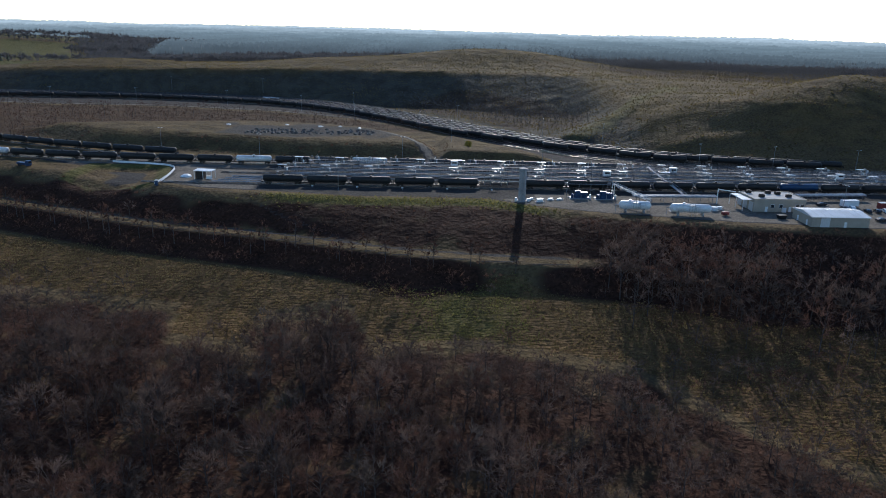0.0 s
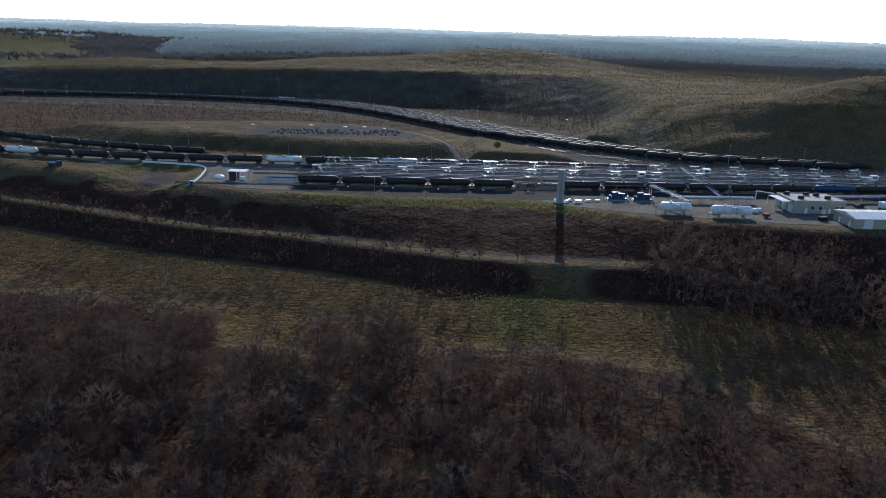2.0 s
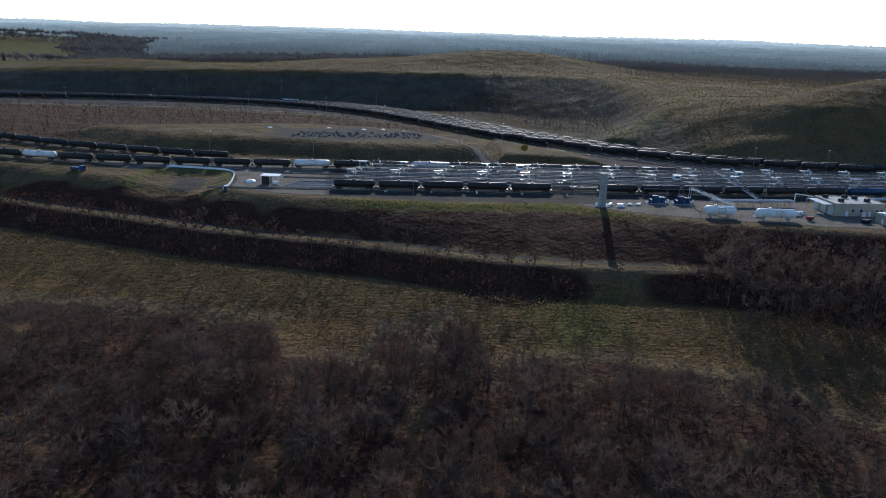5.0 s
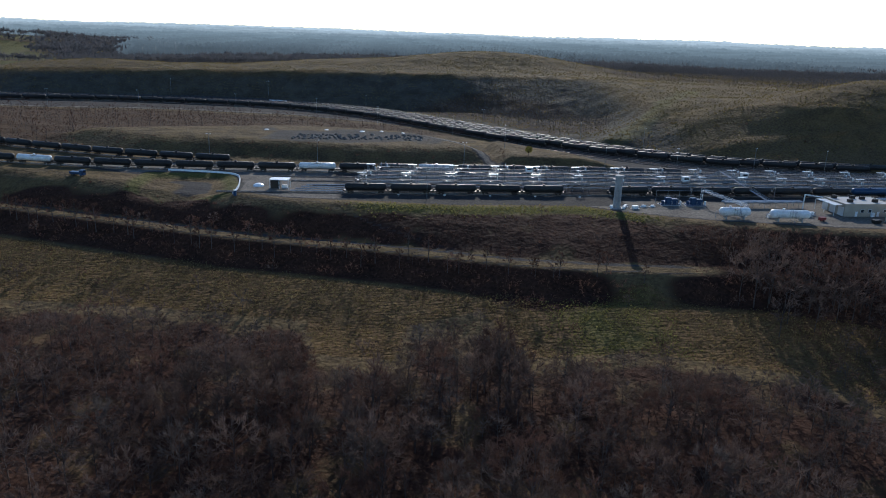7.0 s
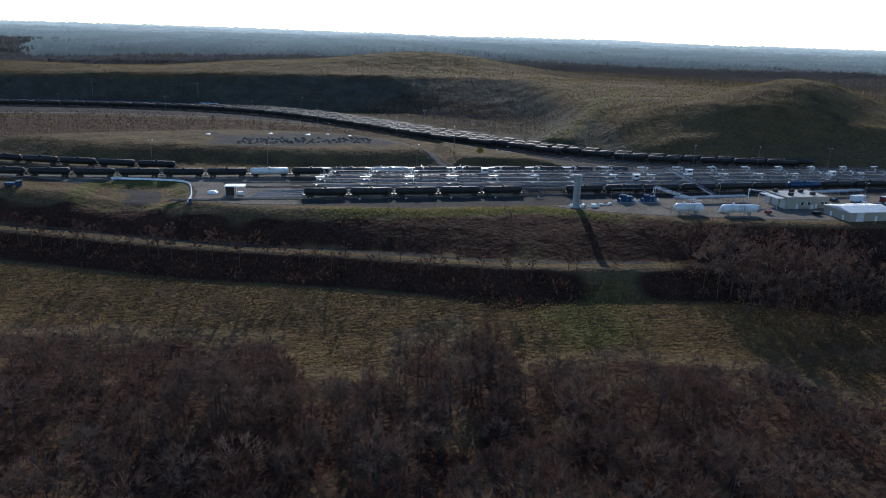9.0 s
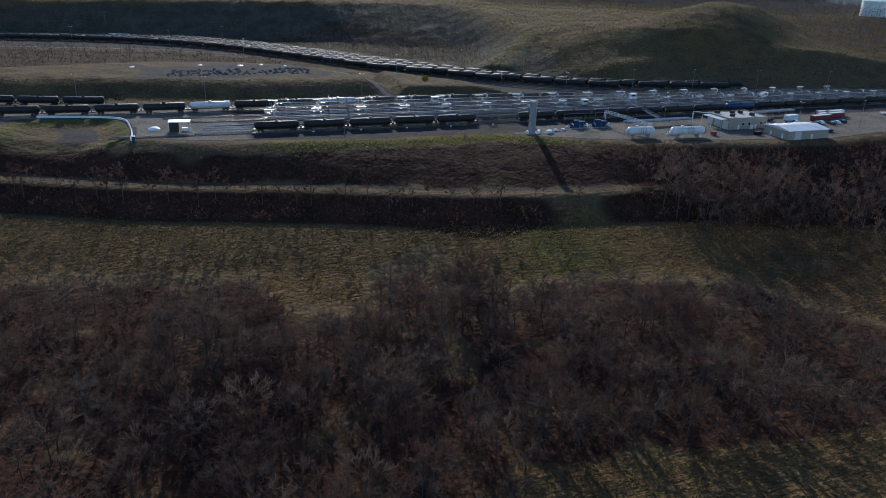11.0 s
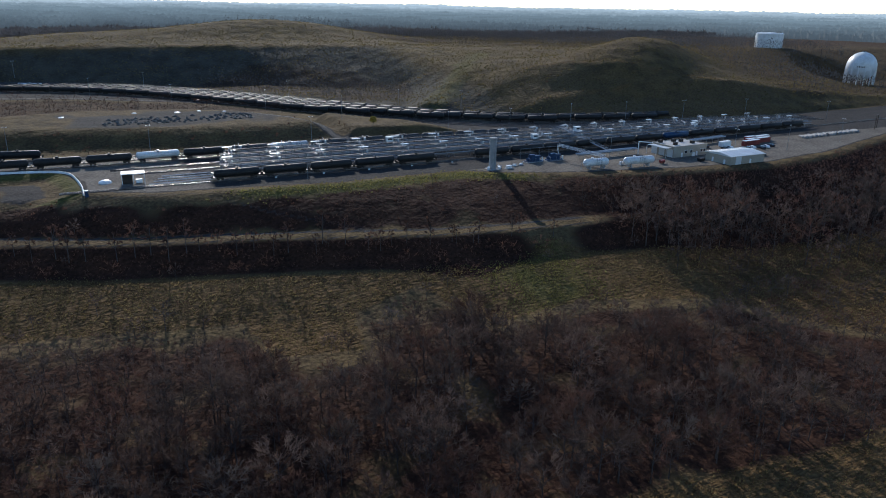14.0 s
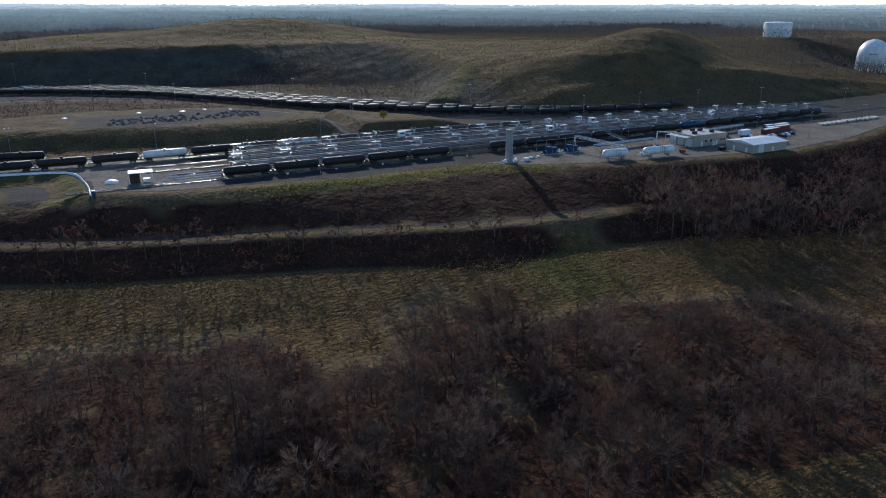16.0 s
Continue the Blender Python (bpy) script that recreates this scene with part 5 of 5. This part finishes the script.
def container(x, y, rz, colour, word, L=12.2):
    ob = thing("shipping_container", word, "container", "containers in the yard", pose(x, y, 0, 0, 0, rz))
    s = Shape().box(0, 0, 1.4, L, 2.44, 2.5)
    for k in range(int(L / 0.6)):
        for sg in (-1, 1):
            s.box(-L / 2 + 0.4 + 0.6 * k, sg * 1.23, 1.4, 0.28, 0.06, 2.3)
    part("body", s, colour, ob)
    part("roof", Shape().box(0, 0, 2.68, L, 2.44, 0.08), M_SHEET if colour is M_RED else colour, ob)
    for y_ in (-0.6, 0.6):
        part("door", Shape().box(-L / 2 - 0.03, y_, 1.4, 0.08, 1.15, 2.4), colour, ob)


for i, (x, y, c) in enumerate(((199, 300, M_RED), (204, 304, M_RED), (212, 304, M_RED), (209, 309, M_RED), (217, 309, M_SHEET))):
    container(x, y, 6, c, "dark red shipping container with grey roof" if c is M_RED else "white shipping container beside red ones", 12.2 if i % 2 == 0 else 8)


def car(x, y, rz, paint, word, van=False):
    ob = thing("parked_car", word, "car", "parked cars", pose(x, y, 0, 0, 0, rz))
    L, W = (5.4, 1.95) if van else (4.7, 1.85)
    s = Shape()
    prof = [(-L / 2, 0.35), (L / 2, 0.35), (L / 2, 0.85), (L / 2 - 1.2, 1.0), (L / 2 - 1.9, 1.75 if van else 1.5), (-L / 2 + 0.9, 1.85 if van else 1.5), (-L / 2 + 0.15, 1.05), (-L / 2, 0.9)]
    n = len(prof)
    s.add([(px, sg * W / 2 * (0.82 if pz > 1.2 else 1), pz) for sg in (-1, 1) for px, pz in prof], [tuple(range(n))[::-1], tuple(range(n, 2 * n))] + [(i, (i + 1) % n, n + (i + 1) % n, n + i) for i in range(n)])
    body = part("body", s, paint, ob)
    part("windscreen", Shape().add([(L / 2 - 1.22, -0.75, 1.03), (L / 2 - 1.22, 0.75, 1.03), (L / 2 - 1.84, 0.66, 1.5), (L / 2 - 1.84, -0.66, 1.5)], [(0, 1, 2, 3)]), M_GLASS, body)
    for sg in (-1, 1):
        part("side_window", Shape().add([(L / 2 - 1.6, sg * 0.93, 1.06), (-L / 2 + 0.6, sg * 0.93, 1.06), (-L / 2 + 1.0, sg * 0.8, 1.45), (L / 2 - 2.0, sg * 0.8, 1.45)], [(0, 1, 2, 3)]), M_GLASS, body)
    for dx in (-L / 2 + 0.95, L / 2 - 0.95):
        for sg in (-1, 1):
            part("wheel", Shape().tube((dx, sg * (W / 2 - 0.2), 0.34), (dx, sg * (W / 2 + 0.01), 0.34), 0.34, 12), M_RUBBER, ob)


M_DARKCAR = mat("dark car paint", (0.02, 0.022, 0.028), (0.03, 0.03, 0.035), 0.25, 0.2, 0.5, 4, 0.0, 0.6)
for x, y, rz, c, w in ((176, 296, 80, M_DARKCAR, "dark saloon car parked on asphalt"), (180, 297, 82, M_WHITEP, "white car parked on asphalt"), (184, 292, 80, M_DARKCAR, "dark car parked beside the containers"),
                       (188, 292, 78, M_DARKCAR, "dark car parked beside the containers"), (192, 293, 82, M_WHITEP, "white pickup parked beside the containers"), (196, 290, 80, M_DARKCAR, "dark estate car parked by the warehouse"),
                       (201, 292, 84, M_WHITEP, "white car parked by the red containers"), (206, 293, 80, M_DARKCAR, "dark car parked by the red containers"), (181, 277, 10, M_DARKCAR, "dark car parked beside the warehouse"), (170, 303, 20, M_DARKCAR, "dark car parked behind the office")):
    car(x, y, rz, c, w)
ob = thing("box_trailer", "white box trailer parked behind the warehouse", "trailer", at=pose(181, 301, 0, 0, 0, 8))
part("body", Shape().box(0, 0, 1.9, 7.5, 2.4, 2.5, 0, 0.1), M_WHITEP, ob)
part("chassis", Shape().box(0.3, 0, 0.55, 8.2, 1.2, 0.25), M_STEEL, ob)
for x in (-1.6, -0.6):
    for y in (-1.05, 1.05):
        part("wheel", Shape().tube((x, y - 0.12, 0.45), (x, y + 0.12, 0.45), 0.45, 12), M_RUBBER, ob)
ob = thing("blue_truck", "blue flatbed truck parked beside the track road", "truck", at=pose(-198, 352, hz(-198, 352), 0, 0, -18))
part("cab", Shape().box(2.4, 0, 1.6, 2.2, 2.3, 2.3, 0, 0.3), M_BLUE, ob)
part("bed", Shape().box(-1.2, 0, 1.3, 5.0, 2.3, 1.0), M_BLUE, ob)
part("windscreen", Shape().box(3.5, 0, 2.1, 0.06, 1.9, 0.8), M_GLASS, ob)
for x in (-2.6, -1.4, 2.3):
    for y in (-1.0, 1.0):
        part("wheel", Shape().tube((x, y - 0.14, 0.5), (x, y + 0.14, 0.5), 0.5, 12), M_RUBBER, ob)
ob = thing("refuse_skip", "black open refuse skip on the office forecourt", "skip", at=pose(141, 278, 0, 0, 0, 12))
part("body", Shape().add([(-1.4, -0.9, 0.1), (1.4, -0.9, 0.1), (1.4, 0.9, 0.1), (-1.4, 0.9, 0.1), (-1.8, -1.1, 1.6), (1.8, -1.1, 1.6), (1.8, 1.1, 1.6), (-1.8, 1.1, 1.6)], [(3, 2, 1, 0), (0, 1, 5, 4), (1, 2, 6, 5), (2, 3, 7, 6), (3, 0, 4, 7), (4, 5, 6, 7)]), M_BLACK, ob)
ob = thing("red_trailer", "small red oxide fuel trailer on the gravel", "trailer", at=pose(119.5, 281, 0, 0, 0, 10))
part("body", Shape().box(0, 0, 1.1, 2.8, 1.6, 1.2, 0, 0.15), M_RED, ob)
for y in (-0.8, 0.8):
    part("wheel", Shape().tube((0, y - 0.1, 0.4), (0, y + 0.1, 0.4), 0.4, 12), M_RUBBER, ob)

# ---- west end of the racks ----
ob = thing("pump_shelter", "open pump shelter with a white flat roof", "shelter", at=pose(-104, 331, 0, 0, 0, -4))
part("roof", Shape().box(0, 0, 4.1, 8.5, 5.5, 0.3), M_WHITEP, ob)
part("back_wall", Shape().box(-2.2, 0.6, 2.0, 3.6, 3.4, 3.9), M_STEEL, ob)
for x in (-4, 0, 4):
    for y in (-2.5, 2.5):
        part("post", Shape().bar((x, y, 0), (x, y, 4), 0.18), M_WHITEP, ob)
part("pump", Shape().box(2, 0, 0.7, 2.4, 1.4, 1.4, 0, 0.2), M_WHITEP, ob)
ob = thing("tarpaulin_heap", "white plastic sheeting heaped on the gravel", "tarpaulin", at=pose(-114, 335, 0))
part("sheet", Shape().lathe([(2.6, 0), (2.3, 0.6), (1.3, 1.1), (0.3, 1.25)], "z", 9), M_WHITEP, ob)
for k in range(4):
    y = 324 + 4.2 * k
    ob = thing("ground_pipes", "low silver pipes leading to the loading racks", "pipes", "low pipes")
    for o in (-0.5, 0, 0.5):
        part("pipe", Shape().tube((-99 + 2 * k, y + o, 0.5), (-74, y + o, 0.6), 0.16, 8), M_PIPE, ob)
    for x in (-92, -83):
        part("support", Shape().box(x, y, 0.17, 0.4, 1.6, 0.34), M_CONC, ob)
ob = thing("site_toilet", "blue portable toilet with a white roof at the yard corner", "toilet", at=pose(-121, 316.5, hz(-121, 316.5)))
part("cabin", Shape().box(0, 0, 1.1, 1.2, 1.2, 2.2, 0, 0.08), M_BLUE, ob)
part("roof", Shape().box(0, 0, 2.3, 1.3, 1.3, 0.25, 0, 0.2), M_WHITEP, ob)
part("door", Shape().box(0, -0.62, 1.05, 0.8, 0.05, 1.9), M_BLUE, ob)
barrier = [(-162, 368), (-146, 365), (-132, 362), (-126, 356), (-124, 345), (-122, 330), (-122, 316)]
bc = smooth_curve(barrier, 2.6)
for i, (a, b) in enumerate(zip(bc[:-1], bc[1:])):
    ob = thing("concrete_barrier", "white concrete barrier block along the bend", "barrier", "concrete barriers round the bend", Matrix.Translation(((a[0] + b[0]) / 2, (a[1] + b[1]) / 2, 0)) @ Matrix.Rotation(math.atan2(b[1] - a[1], b[0] - a[0]), 4, "Z"))
    part("block", Shape().add([(x, y, z) for x in (-1.25, 1.25) for y, z in ((-0.32, 0), (0.32, 0), (0.26, 0.2), (0.1, 0.85), (-0.1, 0.85), (-0.26, 0.2))],
                              [(5, 4, 3, 2, 1, 0), (6, 7, 8, 9, 10, 11)] + [(i2, (i2 + 1) % 6, 6 + (i2 + 1) % 6, 6 + i2) for i2 in range(6)]), M_WHITEP, ob)


def light_pole(x, y, h=13):
    ob = thing("light_pole", "tall slim steel yard light pole", "light pole", "yard light poles", pose(x, y, hz(x, y), 0, 0, (x * 37) % 360))
    part("pole", Shape().tube((0, 0, 0), (0, 0, h), 0.13, 6, 0.07), M_GALV, ob)
    part("arm", Shape().tube((-0.9, 0, h), (0.9, 0, h), 0.05, 4), M_GALV, ob)
    for s_ in (-1, 1):
        part("lamp", Shape().box(s_ * 0.9, 0, h - 0.05, 0.6, 0.3, 0.2), M_WHITEP, ob)


for x, y in ((-92, 389), (-15, 389), (12, 420), (60, 383), (100, 384), (147, 390), (186, 386), (228, 380), (275, 372), (-150, 404), (-40, 312), (118, 316), (168, 283), (205, 282), (255, 288),
             (-330, 640), (-262, 655), (-180, 648), (-110, 620), (-60, 570), (-8, 515), (-250, 712), (-160, 700), (-70, 655), (20, 562), (75, 486), (110, 462), (320, 345)):
    light_pole(x, y)
for x in (-52, -32, -12, 8, 28):
    ob = thing("track_sign", "small white sign plate beside the near track", "sign", "track side signs", pose(x, 316, 0))
    part("post", Shape().bar((0, 0, 0), (0, 0, 0.9), 0.06), M_GALV, ob)
    part("plate", Shape().box(0, -0.05, 1.0, 0.9, 0.04, 0.5), M_WHITEP, ob)
ob = thing("yellow_tree", "small tree with yellow autumn leaves on the bank", "tree", at=pose(20.7, 394.3, hz(20.7, 394.3)))
tr, cr = bare_tree(np.random.RandomState(4), 5.0, 1.8, 160, 7, 2, 3.0)
new("trunk", array_mesh("trunk", tr[0], tr[1], M_BARK)).parent = ob
new("crown", array_mesh("crown", cr[0], cr[1], mat("yellow leaves", (0.45, 0.33, 0.06), (0.3, 0.2, 0.04), 0.8, 0, 0.5, 3, 0))).parent = ob


def pine(x, y, h):
    ob = thing("pine_tree", "tall dark green conifer on the far plateau", "tree", "conifers", pose(x, y, hz(x, y)))
    part("trunk", Shape().tube((0, 0, 0), (0, 0, h), 0.25, 6, 0.05), M_BARK, ob)
    r2 = np.random.RandomState(int(abs(x)))
    s = Shape()
    for k in range(90):
        t = 0.15 + 0.85 * r2.rand()
        a, w = r2.rand() * 6.28, (1.08 - t) * h * 0.3 * (0.7 + 0.5 * r2.rand())
        p = Vector((0, 0, h * t))
        q = p + Vector((math.cos(a) * w, math.sin(a) * w, -0.25 * w))
        sd = Vector((-math.sin(a), math.cos(a), 0)) * w * 0.35
        s.add([p, (p + q) / 2 + sd, q, (p + q) / 2 - sd + Vector((0, 0, -0.2 * w))], [(0, 1, 2), (0, 2, 3)])
    part("crown", s, M_PINE, ob)


for x, y, h in ((161, 1000, 15), (151, 1004, 10), (170, 1008, 9), (140, 998, 8), (186, 1010, 10), (-560, 990, 14), (-575, 1000, 12), (-590, 1004, 13)):
    pine(x, y, h)
ob = thing("farm_house", "small white farmhouse among trees on the plateau", "house", at=pose(177, 1040, hz(177, 1040), 0, 0, 20))
part("wall", Shape().box(0, 0, 2.6, 14, 8, 5.2), M_WHITEP, ob)
part("roof", Shape().add([(-7.5, -4.5, 5.1), (7.5, -4.5, 5.1), (7.5, 4.5, 5.1), (-7.5, 4.5, 5.1), (-7.5, 0, 8.4), (7.5, 0, 8.4)], [(0, 1, 5, 4), (2, 3, 4, 5), (1, 2, 5), (3, 0, 4), (3, 2, 1, 0)]), M_SHEET, ob)
for x in (-4, 0, 4):
    window(ob, x, -4.0, 2.6, 1.2, 1.4)

sphere = thing("gas_sphere", "white spherical gas tank on many legs", "storage sphere", at=pose(532, 470, hz(532, 470)))
part("vessel", Shape().lathe([(12.8 * math.sin(a), 16.2 - 12.8 * math.cos(a)) for a in np.linspace(0.02, 3.12, 20)], "z", 36), M_WHITE, sphere, smooth=True)
for k in range(14):
    a = 2 * math.pi * k / 14
    c, q = math.cos(a), math.sin(a)
    part("leg", Shape().tube((12.6 * c, 12.6 * q, -0.5), (12.5 * c, 12.5 * q, 15.5), 0.5, 8), M_WHITEP, sphere)
    a2 = 2 * math.pi * (k + 1) / 14
    part("brace", Shape().tube((12.6 * c, 12.6 * q, 1), (12.5 * math.cos(a2), 12.5 * math.sin(a2), 12), 0.12, 4), M_WHITEP, sphere)
part("top_platform", Shape().lathe([(1.6, 28.7), (1.6, 29.8), (1.5, 29.8), (1.5, 28.8)], "z", 14), M_GALV, sphere)
for k in range(5):
    a = math.atan2(-430, -652) + (k - 2) * 0.11
    part("lettering_bar", Shape().box(12.75 * math.cos(a), 12.75 * math.sin(a), 16.4, 0.25, 0.8, 1.2 if k % 2 else 0.9, a), M_STEEL, sphere)
tank = thing("storage_tank", "white cylindrical storage tank on the hill", "storage tank", at=pose(528, 573, hz(528, 573)))
part("shell", Shape().lathe([(13.5, -1), (13.5, 14), (12, 14.6), (0.1, 15.2)], "z", 40), M_WHITE, tank)
part("top_rim", Shape().lathe([(13.7, 13.6), (13.7, 14.05), (13.3, 14.05), (13.3, 13.6)], "z", 40), M_WHITEP, tank)
for k in range(3):
    part("wind_girder", Shape().lathe([(13.62, 3 + 3 * k), (13.62, 3.15 + 3 * k), (13.5, 3.15 + 3 * k), (13.5, 3 + 3 * k)], "z", 40), M_WHITEP, tank)


def gravel_heaps():
    rng = np.random.RandomState(12)
    kinds = []
    for k in range(4):
        sh = Shape().lathe([(1.9, -0.3), (1.5, 0.35), (0.8, 0.95), (0.15, 1.2)], "z", 9)
        v = np.array(sh.v)
        v[:, :2] *= 1 + 0.25 * rng.randn(len(v), 1)
        v[:, 2] *= 1 + 0.2 * rng.randn(len(v))
        kinds.append(triangles((v, sh.f)))
    rows = []
    for i in range(26):
        for j in range(5):
            x = -108 + 2.9 * i + rng.randn() * 0.7
            y = 428 + 4.2 * j + rng.randn() * 0.8 + 0.05 * (x + 80)
            if rng.rand() < 0.8 and x < -32:
                rows.append((x, y, hz(x, y), rng.rand() * 6.28, 0.45 + 0.4 * rng.rand(), rng.randint(4)))
    many("gravel_heaps", kinds, rows, M_HEAP, "rows of small grey gravel heaps on the mound", "gravel")


M_HEAP = mat("heaped gravel", (0.13, 0.125, 0.115), (0.07, 0.067, 0.062), 0.95, 0, 0.4, 5, 0.4)
gravel_heaps()
rng = np.random.RandomState(14)
for i in range(34):
    x, y = 247 + 1.6 * i + rng.rand(), 305.5 + 1.5 * rng.rand() + 0.1 * i
    ob = thing("stacked_pipe", "pale spare pipe lying on the gravel beside the road", "pipe", "spare pipes", pose(x, y, 0, 0, 0, 60 + 12 * rng.randn()))
    part("pipe", Shape().lathe([(0.55, -2.4), (0.6, -2.4), (0.6, 2.4), (0.55, 2.4)], "x", 10, (0, 0, 0.6)), M_CONC, ob)
ob = thing("gate_frame", "tall dark steel gate frame over the end of the road", "gate", at=pose(322, 312, 0, 0, 0, 25))
for x in (-3.5, 3.5):
    part("post", Shape().bar((x, 0, 0), (x, 0, 8.5), 0.3), M_STEEL, ob)
part("beam", Shape().box(0, 0, 8.5, 7.6, 0.4, 0.5), M_STEEL, ob)
for x, y, w in ((-70, 462, 3.0), (-58, 464, 2.2), (-128, 462, 2.6), (-45, 458, 2.0), (-92, 466, 2.4)):
    ob = thing("debris_pile", "pale rubble and sheeting dumped on the mound", "rubble", "rubble piles", pose(x, y, hz(x, y), 0, 0, x * 3))
    part("rubble", Shape().lathe([(w * 0.7, -0.2), (w * 0.5, 0.25), (w * 0.2, 0.45), (0.1, 0.5)], "z", 7), M_WHITEP, ob)
